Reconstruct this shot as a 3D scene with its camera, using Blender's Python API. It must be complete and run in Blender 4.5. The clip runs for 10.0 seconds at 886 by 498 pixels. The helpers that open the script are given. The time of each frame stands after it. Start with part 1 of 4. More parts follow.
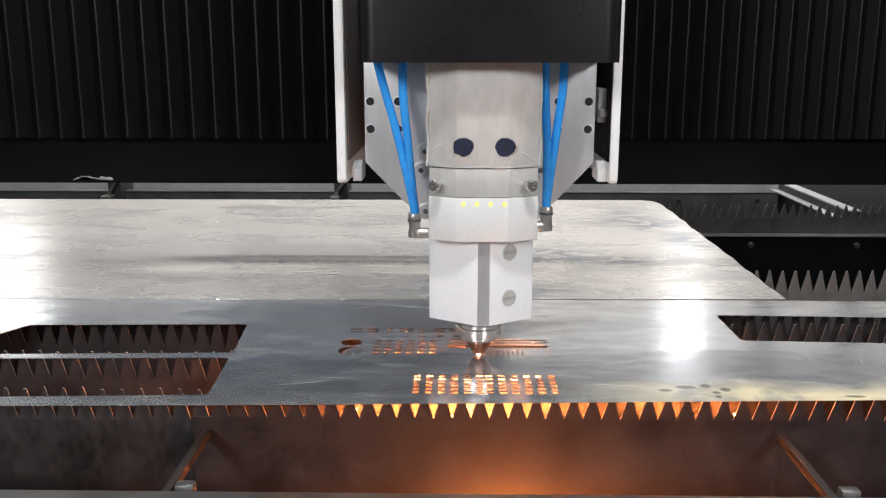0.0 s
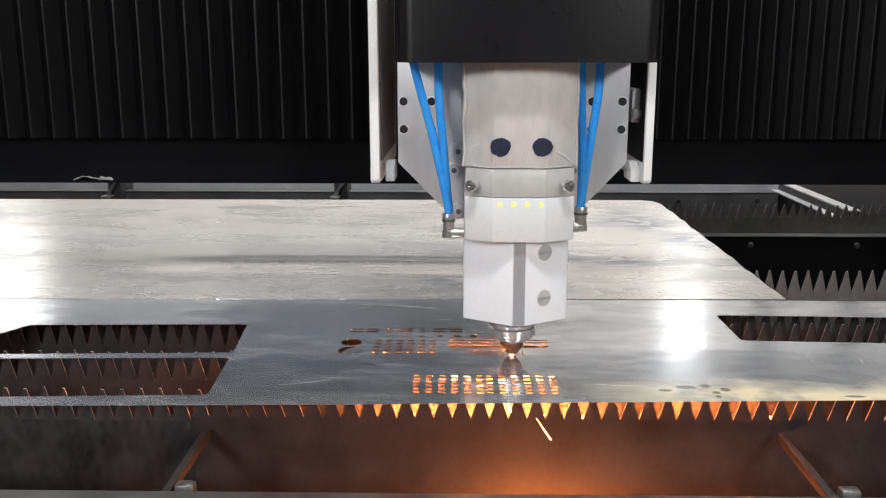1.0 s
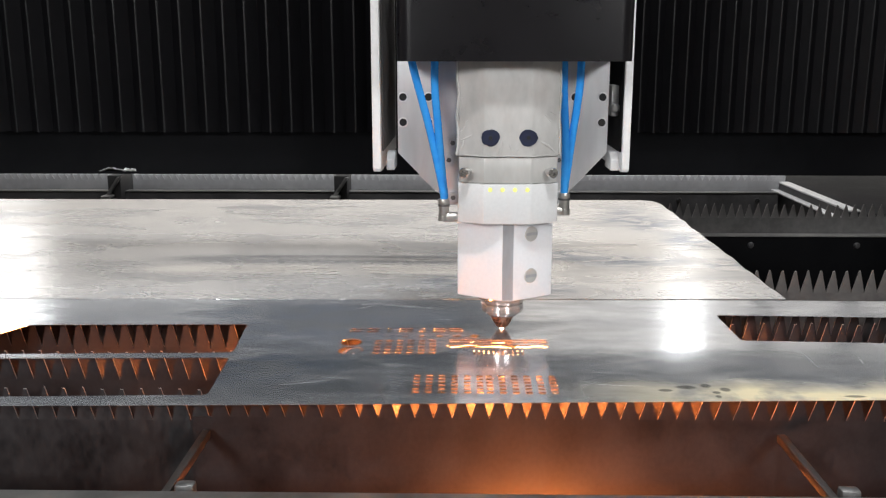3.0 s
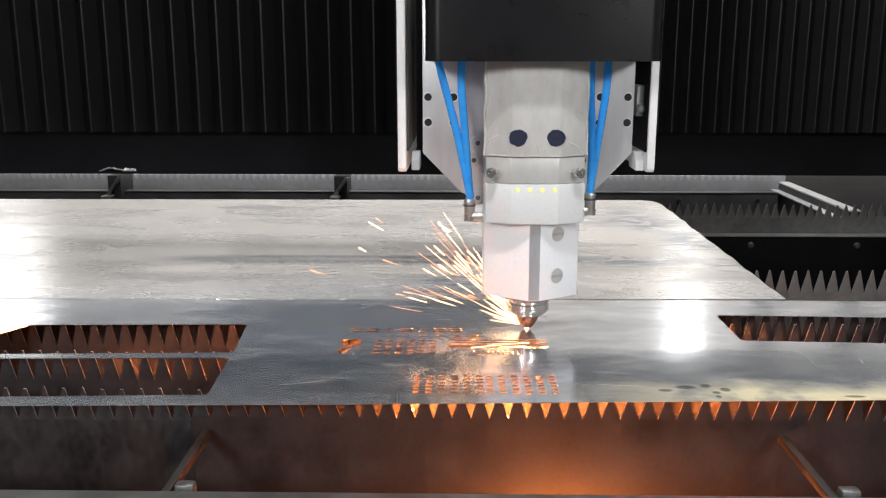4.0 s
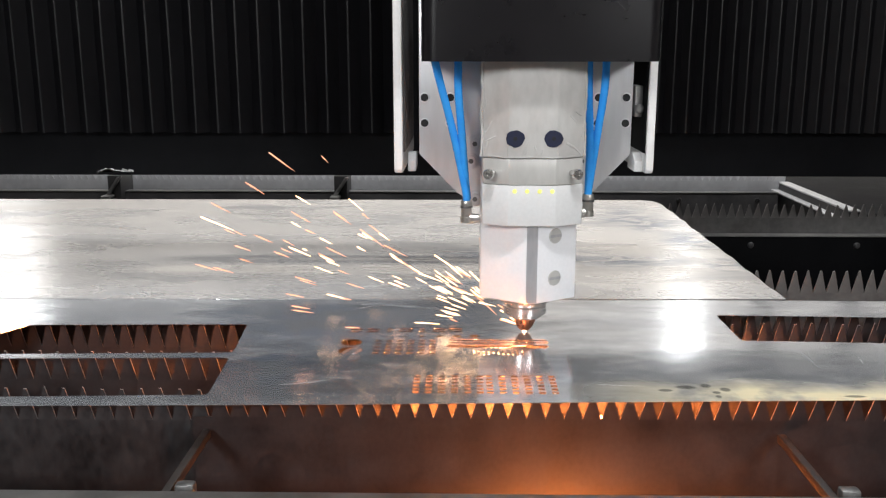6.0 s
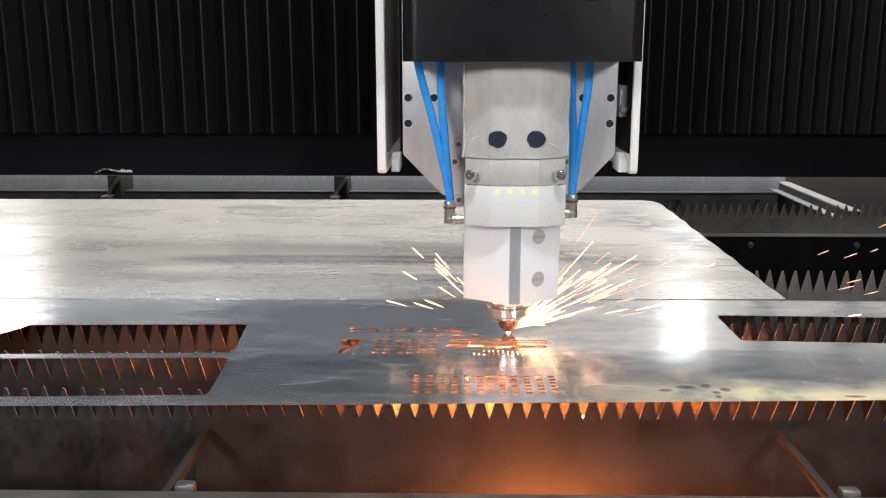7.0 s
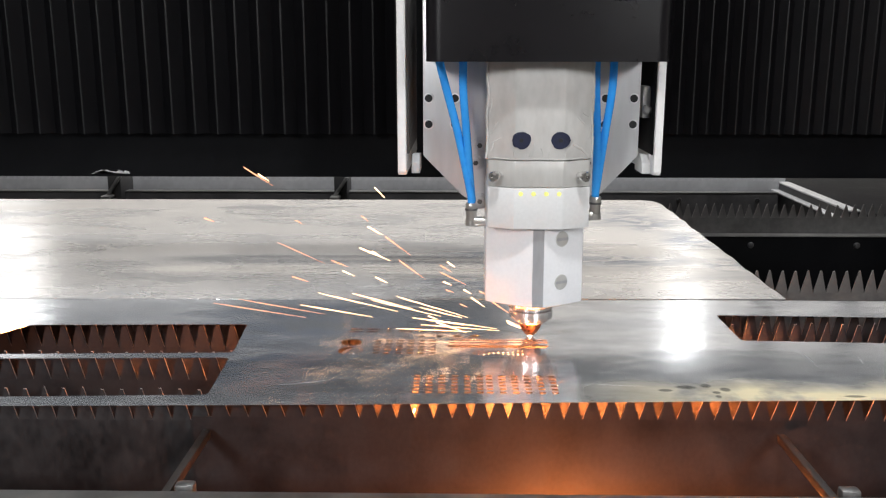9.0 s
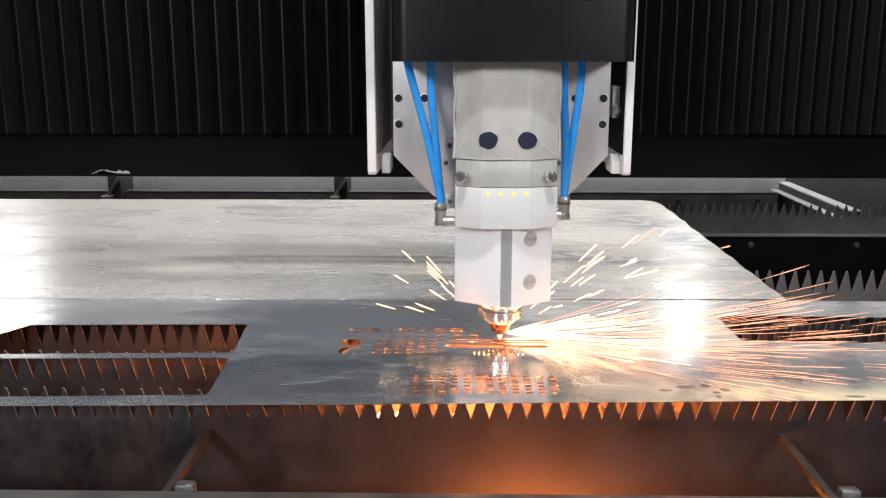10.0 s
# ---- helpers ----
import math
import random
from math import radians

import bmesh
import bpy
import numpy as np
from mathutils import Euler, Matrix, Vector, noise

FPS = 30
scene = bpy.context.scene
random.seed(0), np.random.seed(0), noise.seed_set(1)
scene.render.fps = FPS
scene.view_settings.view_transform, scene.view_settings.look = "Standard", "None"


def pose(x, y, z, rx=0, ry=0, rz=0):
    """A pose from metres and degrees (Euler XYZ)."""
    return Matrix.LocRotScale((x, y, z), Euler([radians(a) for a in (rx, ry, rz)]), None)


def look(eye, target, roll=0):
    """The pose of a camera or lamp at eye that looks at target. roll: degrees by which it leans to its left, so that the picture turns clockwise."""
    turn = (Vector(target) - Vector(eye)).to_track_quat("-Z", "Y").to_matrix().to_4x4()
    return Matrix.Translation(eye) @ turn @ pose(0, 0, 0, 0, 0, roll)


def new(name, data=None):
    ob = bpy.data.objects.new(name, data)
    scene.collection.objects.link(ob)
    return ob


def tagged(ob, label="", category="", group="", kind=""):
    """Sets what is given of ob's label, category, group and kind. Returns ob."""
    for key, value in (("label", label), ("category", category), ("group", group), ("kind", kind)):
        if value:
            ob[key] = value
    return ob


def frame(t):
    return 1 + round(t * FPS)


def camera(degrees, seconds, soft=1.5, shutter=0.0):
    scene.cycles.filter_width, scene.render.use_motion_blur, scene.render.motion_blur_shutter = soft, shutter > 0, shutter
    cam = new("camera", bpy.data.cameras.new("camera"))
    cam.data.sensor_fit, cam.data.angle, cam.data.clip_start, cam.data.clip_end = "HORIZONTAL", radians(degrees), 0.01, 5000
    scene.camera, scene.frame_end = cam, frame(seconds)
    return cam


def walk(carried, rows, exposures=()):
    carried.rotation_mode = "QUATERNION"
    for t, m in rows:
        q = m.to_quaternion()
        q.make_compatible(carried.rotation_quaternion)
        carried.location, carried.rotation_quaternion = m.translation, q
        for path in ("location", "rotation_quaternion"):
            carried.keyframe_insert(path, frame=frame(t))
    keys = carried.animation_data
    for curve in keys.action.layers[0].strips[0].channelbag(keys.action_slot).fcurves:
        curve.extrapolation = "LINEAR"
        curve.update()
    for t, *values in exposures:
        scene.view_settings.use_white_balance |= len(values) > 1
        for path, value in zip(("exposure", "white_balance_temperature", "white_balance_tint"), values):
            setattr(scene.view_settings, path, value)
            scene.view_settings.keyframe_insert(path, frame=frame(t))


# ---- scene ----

# camera: stands still, low in front of the cutting bed; sheet top is z = 0
cam = camera(52.8, 10.0, soft=1.25)
EYE = pose(0, 0, 0.342, 90 - 12.525, 0, 1.062)
walk(cam, [(0, EYE), (10, EYE)])

# ---- world and light ----
world = bpy.data.worlds.new("hall_world")
scene.world = world
world.use_nodes = True
world.node_tree.nodes["Background"].inputs[0].default_value = (0.75, 0.82, 0.9, 1)
world.node_tree.nodes["Background"].inputs[1].default_value = 0.03
scene.view_settings.exposure = 0.0


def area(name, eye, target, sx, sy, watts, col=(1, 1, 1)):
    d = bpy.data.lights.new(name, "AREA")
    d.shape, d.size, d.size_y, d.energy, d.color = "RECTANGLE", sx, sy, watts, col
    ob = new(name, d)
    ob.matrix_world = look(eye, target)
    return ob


# front lamps set to the hood and screw shadows; their fixtures are unseen
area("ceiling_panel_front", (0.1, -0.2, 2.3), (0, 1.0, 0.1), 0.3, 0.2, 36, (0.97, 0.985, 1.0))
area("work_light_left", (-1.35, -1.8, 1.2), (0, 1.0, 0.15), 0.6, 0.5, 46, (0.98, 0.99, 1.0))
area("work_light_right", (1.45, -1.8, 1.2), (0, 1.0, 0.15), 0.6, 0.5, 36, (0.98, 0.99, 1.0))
# unseen lamps hung in mid-air to put highlights on the two sheets
area("glint_lamp_right", (1.68, 6.6, 1.36), (0.2, 1.0, 0), 0.16, 0.2, 0.4, (1, 0.99, 0.97)).data.shape = "ELLIPSE"
area("glint_lamp_right_upper", (1.73, 6.6, 1.80), (0.2, 1.0, 0), 0.26, 0.28, 2.1, (1, 0.99, 0.97)).data.shape = "ELLIPSE"
area("glint_lamp_left", (-3.45, 6.6, 1.42), (-0.3, 1.0, 0), 0.6, 0.45, 2.4, (1, 0.99, 0.97)).data.shape = "ELLIPSE"
area("glint_lamp_left_upper", (-3.5, 6.6, 1.72), (-0.3, 1.0, 0), 0.5, 0.3, 1.5, (1, 0.99, 0.97)).data.shape = "ELLIPSE"
# added fill: one for the rear bed, one for the wall the sheets mirror
area("fill_lamp_bed", (0.3, 1.75, 3.2), (0.1, 2.7, 0), 2.0, 0.3, 85, (0.97, 0.985, 1.0))
area("fill_lamp_wall", (-0.3, 5.0, 3.3), (-0.3, 9.0, 1.9), 7.5, 0.8, 270, (1, 0.955, 0.915))


# ---- materials ----
def surf(name, c1, c2, rough=(0.4, 0.55), metal=0.0, scale=8.0, stretch=(1, 1, 1), bump=0.0, fine=60.0, spec=0.5):
    """A two-scale noise surface: large patches and fine grain in colour, roughness and relief."""
    m = bpy.data.materials.new(name)
    m.use_nodes = True
    nt = m.node_tree
    b = nt.nodes["Principled BSDF"]
    tc = nt.nodes.new("ShaderNodeTexCoord")
    mp = nt.nodes.new("ShaderNodeMapping")
    mp.inputs["Scale"].default_value = stretch
    nt.links.new(tc.outputs["Object"], mp.inputs["Vector"])
    big, small = nt.nodes.new("ShaderNodeTexNoise"), nt.nodes.new("ShaderNodeTexNoise")
    big.inputs["Scale"].default_value, small.inputs["Scale"].default_value = scale, fine
    big.inputs["Detail"].default_value, small.inputs["Detail"].default_value = 5, 6
    mix = nt.nodes.new("ShaderNodeMix")
    mix.inputs[0].default_value = 0.4
    for n in (big, small):
        nt.links.new(mp.outputs[0], n.inputs["Vector"])
    nt.links.new(big.outputs[0], mix.inputs[2])
    nt.links.new(small.outputs[0], mix.inputs[3])
    ramp = nt.nodes.new("ShaderNodeValToRGB")
    ramp.color_ramp.elements[0].position, ramp.color_ramp.elements[1].position = 0.35, 0.65
    ramp.color_ramp.elements[0].color, ramp.color_ramp.elements[1].color = (*c1, 1), (*c2, 1)
    nt.links.new(mix.outputs[0], ramp.inputs[0])
    nt.links.new(ramp.outputs[0], b.inputs["Base Color"])
    mr = nt.nodes.new("ShaderNodeMapRange")
    mr.inputs[1].default_value, mr.inputs[2].default_value = 0.3, 0.7
    mr.inputs[3].default_value, mr.inputs[4].default_value = rough
    nt.links.new(mix.outputs[0], mr.inputs[0])
    nt.links.new(mr.outputs[0], b.inputs["Roughness"])
    b.inputs["Metallic"].default_value = metal
    b.inputs["Specular IOR Level"].default_value = spec
    if bump:
        bp = nt.nodes.new("ShaderNodeBump")
        bp.inputs["Strength"].default_value, bp.inputs["Distance"].default_value = bump, 0.001
        nt.links.new(mix.outputs[0], bp.inputs["Height"])
        nt.links.new(bp.outputs[0], b.inputs["Normal"])
    return m


def glow(name, col, strength):
    m = bpy.data.materials.new(name)
    m.use_nodes = True
    b = m.node_tree.nodes["Principled BSDF"]
    b.inputs["Base Color"].default_value = (0.02, 0.02, 0.02, 1)
    b.inputs["Emission Color"].default_value = (*col, 1)
    b.inputs["Emission Strength"].default_value = strength
    return m


SMUDGES = ((0.2364, 0.8805, 0.0115, 0.0055), (0.2578, 0.8848, 0.0062, 0.006), (0.2645, 0.8662, 0.0045, 0.004), (0.2756, 0.8743, 0.0058, 0.006),
           (0.2635, 0.8552, 0.0032, 0.004), (0.2135, 0.8713, 0.008, 0.004), (0.402, 0.858, 0.012, 0.0035))


def sheet_metal(name, stain, dull, bright, smear, metal):
    """Rolled bare sheet: streaks along x, smears, scratches and, on the used one, heat tint along its edge."""
    m = surf(name, dull, bright, (0.1, 0.2) if stain else (0.18, 0.3), metal, 2.2, (0.5, 2.6, 1), 0.0, 34.0)
    nt = m.node_tree
    b = nt.nodes["Principled BSDF"]
    tc = nt.nodes["Texture Coordinate"]
    # oily blue-grey smears and rubbed patches
    pm = nt.nodes.new("ShaderNodeMapping")
    pm.inputs["Scale"].default_value = (1.0, 2.4, 1)
    pm.inputs["Rotation"].default_value = (0, 0, 0.08)
    nt.links.new(tc.outputs["Object"], pm.inputs["Vector"])
    pn = nt.nodes.new("ShaderNodeTexNoise")
    pn.inputs["Scale"].default_value, pn.inputs["Detail"].default_value, pn.inputs["Distortion"].default_value = 3.6, 9, 0.8
    pn.inputs["Roughness"].default_value = 0.62
    nt.links.new(pm.outputs[0], pn.inputs["Vector"])
    pr = nt.nodes.new("ShaderNodeMapRange")
    pr.inputs[1].default_value, pr.inputs[2].default_value = (0.38, 0.6) if stain else (0.47, 0.66)
    pr.inputs[4].default_value = 0.85
    nt.links.new(pn.outputs[0], pr.inputs[0])
    smear_mask = pr.outputs[0]
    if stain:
        # smears thinned at both ends, painted for the bright reflections there
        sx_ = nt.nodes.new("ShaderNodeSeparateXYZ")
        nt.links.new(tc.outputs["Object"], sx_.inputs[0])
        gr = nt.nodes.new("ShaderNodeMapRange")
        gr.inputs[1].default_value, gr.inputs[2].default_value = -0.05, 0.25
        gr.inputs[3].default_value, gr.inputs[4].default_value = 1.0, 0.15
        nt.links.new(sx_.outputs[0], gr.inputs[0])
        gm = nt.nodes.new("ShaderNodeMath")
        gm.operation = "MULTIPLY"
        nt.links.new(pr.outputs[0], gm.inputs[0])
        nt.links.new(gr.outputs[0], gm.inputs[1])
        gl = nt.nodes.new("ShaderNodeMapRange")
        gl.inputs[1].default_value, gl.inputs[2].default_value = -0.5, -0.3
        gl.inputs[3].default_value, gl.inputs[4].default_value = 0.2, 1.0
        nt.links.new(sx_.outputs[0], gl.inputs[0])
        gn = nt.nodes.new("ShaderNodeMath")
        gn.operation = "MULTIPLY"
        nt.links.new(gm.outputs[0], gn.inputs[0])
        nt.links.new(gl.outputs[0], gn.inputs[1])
        smear_mask = gn.outputs[0]
    ramp = nt.nodes["Color Ramp"]
    sm = nt.nodes.new("ShaderNodeMix")
    sm.data_type = "RGBA"
    sm.name = "smeared"
    nt.links.new(smear_mask, sm.inputs[0])
    nt.links.new(ramp.outputs[0], sm.inputs[6])
    sm.inputs[7].default_value = (*smear, 1)
    nt.links.new(sm.outputs[2], b.inputs["Base Color"])
    rm = nt.nodes.new("ShaderNodeMath")
    rm.operation = "MULTIPLY_ADD"
    rm.inputs[1].default_value = 0.1
    nt.links.new(pr.outputs[0], rm.inputs[0])
    nt.links.new(nt.nodes["Map Range"].outputs[0], rm.inputs[2])
    nt.links.new(rm.outputs[0], b.inputs["Roughness"])
    # pale rubbed scuffs
    sc = nt.nodes.new("ShaderNodeTexNoise")
    sc.inputs["Scale"].default_value, sc.inputs["Detail"].default_value, sc.inputs["Distortion"].default_value = 7.5, 8 if stain else 3, 1.2
    scm = nt.nodes.new("ShaderNodeMapping")
    scm.inputs["Scale"].default_value, scm.inputs["Location"].default_value = (1.0, 3.0, 1), (3.1, 1.7, 0)
    nt.links.new(tc.outputs["Object"], scm.inputs["Vector"])
    nt.links.new(scm.outputs[0], sc.inputs["Vector"])
    scr = nt.nodes.new("ShaderNodeMapRange")
    scr.inputs[1].default_value, scr.inputs[2].default_value, scr.inputs[4].default_value = 0.59, 0.68 if stain else 0.76, 0.4 if stain else 0.3
    nt.links.new(sc.outputs[0], scr.inputs[0])
    scx = nt.nodes.new("ShaderNodeMix")
    scx.data_type = "RGBA"
    nt.links.new(scr.outputs[0], scx.inputs[0])
    nt.links.new(sm.outputs[2], scx.inputs[6])
    scx.inputs[7].default_value = (0.86, 0.87, 0.88, 1)
    nt.links.new(scx.outputs[2], b.inputs["Base Color"])
    rs = nt.nodes.new("ShaderNodeMath")
    rs.operation = "MULTIPLY_ADD"
    rs.inputs[1].default_value = 0.1
    nt.links.new(scr.outputs[0], rs.inputs[0])
    nt.links.new(rm.outputs[0], rs.inputs[2])
    nt.links.new(rs.outputs[0], b.inputs["Roughness"])
    # fine dusty mottling
    fn = nt.nodes.new("ShaderNodeTexNoise")
    fn.inputs["Scale"].default_value, fn.inputs["Detail"].default_value, fn.inputs["Roughness"].default_value = 26, 8, 0.72
    nt.links.new(pm.outputs[0], fn.inputs["Vector"])
    fr = nt.nodes.new("ShaderNodeMapRange")
    fr.inputs[1].default_value, fr.inputs[2].default_value = 0.36, 0.64
    fr.inputs[3].default_value, fr.inputs[4].default_value = (0.76, 1.08) if stain else (0.94, 1.02)
    nt.links.new(fn.outputs[0], fr.inputs[0])
    fx = nt.nodes.new("ShaderNodeMix")
    fx.data_type, fx.blend_type = "RGBA", "MULTIPLY"
    fx.inputs[0].default_value = 1.0
    nt.links.new(scx.outputs[2], fx.inputs[6])
    nt.links.new(fr.outputs[0], fx.inputs[7])
    scx = fx
    # blue-grey and pale rubbed patches with ragged edges
    colour = scx.outputs[2]
    # smooth dark spots paint a dark reflection by the seam; some blue-grey ones too
    bluish, pale, dark_reflection = (0.2, 0.245, 0.33), (0.88, 0.88, 0.89), (0.3, 0.325, 0.36)
    spots = [(-0.13, 1.178, 0.06, 0.016, pale), (-0.19, 1.19, 0.03, 0.01, pale), (0.1, 1.13, 0.06, 0.02, pale), (-0.2, 1.15, 0.12, 0.045, bluish), (-0.19, 0.9, 0.05, 0.02, pale), (0.2, 0.95, 0.07, 0.02, pale), (-0.14, 1.1, 0.2, 0.1, bluish), (-0.24, 0.93, 0.12, 0.06, bluish), (-0.1, 1.13, 0.22, 0.09, dark_reflection)] if stain else \
        [(0.36, 1.83, 0.08, 0.14, bluish), (0.25, 1.45, 0.12, 0.045, bluish), (0.44, 1.43, 0.04, 0.05, bluish), (0.42, 1.62, 0.05, 0.08, bluish), (-0.02, 1.31, 0.07, 0.04, bluish),
         (0.08, 1.26, 0.12, 0.05, bluish), (0.12, 1.50, 0.16, 0.05, bluish), (-0.09, 1.285, 0.09, 0.03, pale), (-0.07, 1.238, 0.1, 0.014, pale), (0.16, 1.42, 0.1, 0.03, pale)]
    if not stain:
        spots.insert(0, (-0.03, 1.255, 0.26, 0.085, dark_reflection))
    blot = nt.nodes.new("ShaderNodeTexNoise")
    blot.inputs["Scale"].default_value, blot.inputs["Detail"].default_value, blot.inputs["Distortion"].default_value = 16, 8, 1.0
    nt.links.new(pm.outputs[0], blot.inputs["Vector"])
    bl = nt.nodes.new("ShaderNodeMapRange")
    bl.inputs[1].default_value, bl.inputs[2].default_value = 0.44, 0.54
    nt.links.new(blot.outputs[0], bl.inputs[0])
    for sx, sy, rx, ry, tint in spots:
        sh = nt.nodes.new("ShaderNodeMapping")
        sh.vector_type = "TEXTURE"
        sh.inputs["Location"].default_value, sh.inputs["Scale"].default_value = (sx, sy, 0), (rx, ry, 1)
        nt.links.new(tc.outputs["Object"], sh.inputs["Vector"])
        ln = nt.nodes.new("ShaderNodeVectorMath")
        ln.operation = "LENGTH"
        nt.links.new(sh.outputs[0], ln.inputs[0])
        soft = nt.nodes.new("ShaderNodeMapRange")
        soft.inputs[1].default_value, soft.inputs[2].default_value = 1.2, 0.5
        soft.inputs[4].default_value = 0.8 if tint is bluish else 0.6
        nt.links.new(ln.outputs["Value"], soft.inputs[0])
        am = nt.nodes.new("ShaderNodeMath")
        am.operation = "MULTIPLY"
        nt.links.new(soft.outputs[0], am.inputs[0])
        if tint is dark_reflection:
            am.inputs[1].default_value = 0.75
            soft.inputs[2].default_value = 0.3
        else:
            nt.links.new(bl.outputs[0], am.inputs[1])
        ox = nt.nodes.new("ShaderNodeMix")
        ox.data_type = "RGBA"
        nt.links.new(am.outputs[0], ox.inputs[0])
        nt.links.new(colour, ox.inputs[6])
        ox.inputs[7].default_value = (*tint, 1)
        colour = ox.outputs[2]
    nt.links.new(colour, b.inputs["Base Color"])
    # slow buckles of the sheet and fine rolling marks
    mp = nt.nodes.new("ShaderNodeMapping")
    mp.inputs["Scale"].default_value = (0.5, 2.3, 1) if stain else (0.22, 2.3, 1)
    nt.links.new(tc.outputs["Object"], mp.inputs["Vector"])
    wave = nt.nodes.new("ShaderNodeTexNoise")
    wave.inputs["Scale"].default_value, wave.inputs["Detail"].default_value = 1.7, 2
    nt.links.new(mp.outputs[0], wave.inputs["Vector"])
    bp = nt.nodes.new("ShaderNodeBump")
    bp.inputs["Strength"].default_value, bp.inputs["Distance"].default_value = 0.2 if stain else 0.24, 0.02
    nt.links.new(wave.outputs[0], bp.inputs["Height"])
    nt.links.new(bp.outputs[0], b.inputs["Normal"])
    if not stain:
        # one long buckle across the sheet
        sp = nt.nodes.new("ShaderNodeSeparateXYZ")
        nt.links.new(tc.outputs["Object"], sp.inputs[0])
        wob = nt.nodes.new("ShaderNodeTexNoise")
        wob.inputs["Scale"].default_value, wob.inputs["Detail"].default_value = 2.2, 1
        nt.links.new(tc.outputs["Object"], wob.inputs["Vector"])
        ya = nt.nodes.new("ShaderNodeMath")
        ya.operation = "MULTIPLY_ADD"
        ya.inputs[1].default_value = 0.02
        nt.links.new(wob.outputs[0], ya.inputs[0])
        nt.links.new(sp.outputs[1], ya.inputs[2])
        dy = nt.nodes.new("ShaderNodeMath")
        dy.operation = "SUBTRACT"
        dy.inputs[1].default_value = 1.43
        nt.links.new(ya.outputs[0], dy.inputs[0])
        ab = nt.nodes.new("ShaderNodeMath")
        ab.operation = "ABSOLUTE"
        nt.links.new(dy.outputs[0], ab.inputs[0])
        hump = nt.nodes.new("ShaderNodeMapRange")
        hump.interpolation_type = "SMOOTHERSTEP"
        hump.inputs[1].default_value, hump.inputs[2].default_value = 0.07, 0.0
        nt.links.new(ab.outputs[0], hump.inputs[0])
        fade = nt.nodes.new("ShaderNodeMapRange")
        fade.interpolation_type = "SMOOTHERSTEP"
        fade.inputs[1].default_value, fade.inputs[2].default_value = -0.62, -0.2
        nt.links.new(sp.outputs[0], fade.inputs[0])
        mul = nt.nodes.new("ShaderNodeMath")
        mul.operation = "MULTIPLY"
        nt.links.new(hump.outputs[0], mul.inputs[0])
        nt.links.new(fade.outputs[0], mul.inputs[1])
        b2 = nt.nodes.new("ShaderNodeBump")
        b2.invert = True
        b2.inputs["Strength"].default_value, b2.inputs["Distance"].default_value = 1.0, 0.006
        free = nt.nodes.new("ShaderNodeMapRange")
        free.interpolation_type = "SMOOTHERSTEP"
        free.inputs[1].default_value, free.inputs[2].default_value = 0.25, -0.02
        free.inputs[3].default_value = 0.2
        nt.links.new(sp.outputs[0], free.inputs[0])
        mul2 = nt.nodes.new("ShaderNodeMath")
        mul2.operation = "MULTIPLY"
        nt.links.new(mul.outputs[0], mul2.inputs[0])
        nt.links.new(free.outputs[0], mul2.inputs[1])
        nt.links.new(mul2.outputs[0], b2.inputs["Height"])
        nt.links.new(bp.outputs[0], b2.inputs["Normal"])
        nt.links.new(b2.outputs[0], b.inputs["Normal"])
    if stain:
        sep = nt.nodes.new("ShaderNodeSeparateXYZ")
        nt.links.new(tc.outputs["Object"], sep.inputs[0])
        near = nt.nodes.new("ShaderNodeMapRange")
        near.inputs[1].default_value, near.inputs[2].default_value = 0.95, 0.915
        wn = nt.nodes.new("ShaderNodeTexNoise")
        wn.inputs["Scale"].default_value, wn.inputs["Detail"].default_value = 9, 5
        nt.links.new(tc.outputs["Object"], wn.inputs["Vector"])
        wa = nt.nodes.new("ShaderNodeMath")
        wa.operation = "MULTIPLY_ADD"
        wa.inputs[1].default_value = 0.09
        nt.links.new(wn.outputs[0], wa.inputs[0])
        nt.links.new(sep.outputs[1], wa.inputs[2])
        nt.links.new(wa.outputs[0], near.inputs[0])
        side = nt.nodes.new("ShaderNodeMapRange")
        side.inputs[1].default_value, side.inputs[2].default_value = 0.08, 0.3
        nt.links.new(sep.outputs[0], side.inputs[0])
        nz = nt.nodes.new("ShaderNodeTexNoise")
        nz.inputs["Scale"].default_value, nz.inputs["Detail"].default_value = 14, 6
        nt.links.new(tc.outputs["Object"], nz.inputs["Vector"])
        cut = nt.nodes.new("ShaderNodeMapRange")
        cut.inputs[1].default_value, cut.inputs[2].default_value = 0.3, 0.5
        nt.links.new(nz.outputs[0], cut.inputs[0])
        m1, m2 = nt.nodes.new("ShaderNodeMath"), nt.nodes.new("ShaderNodeMath")
        m1.operation = m2.operation = "MULTIPLY"
        nt.links.new(near.outputs[0], m1.inputs[0])
        nt.links.new(side.outputs[0], m1.inputs[1])
        nt.links.new(m1.outputs[0], m2.inputs[0])
        nt.links.new(cut.outputs[0], m2.inputs[1])
        mix = nt.nodes.new("ShaderNodeMix")
        mix.data_type = "RGBA"
        tinted = nt.nodes.new("ShaderNodeMath")
        tinted.operation = "MULTIPLY"
        tinted.inputs[1].default_value = 0.85
        nt.links.new(m2.outputs[0], tinted.inputs[0])
        m2 = tinted
        nt.links.new(m2.outputs[0], mix.inputs[0])
        nt.links.new(colour, mix.inputs[6])
        mix.inputs[7].default_value = (0.93, 0.8, 0.5, 1)
        mt = nt.nodes.new("ShaderNodeMapRange")
        mt.inputs[3].default_value, mt.inputs[4].default_value = metal, 0.12
        nt.links.new(m2.outputs[0], mt.inputs[0])
        nt.links.new(mt.outputs[0], b.inputs["Metallic"])
        colour = mix.outputs[2]
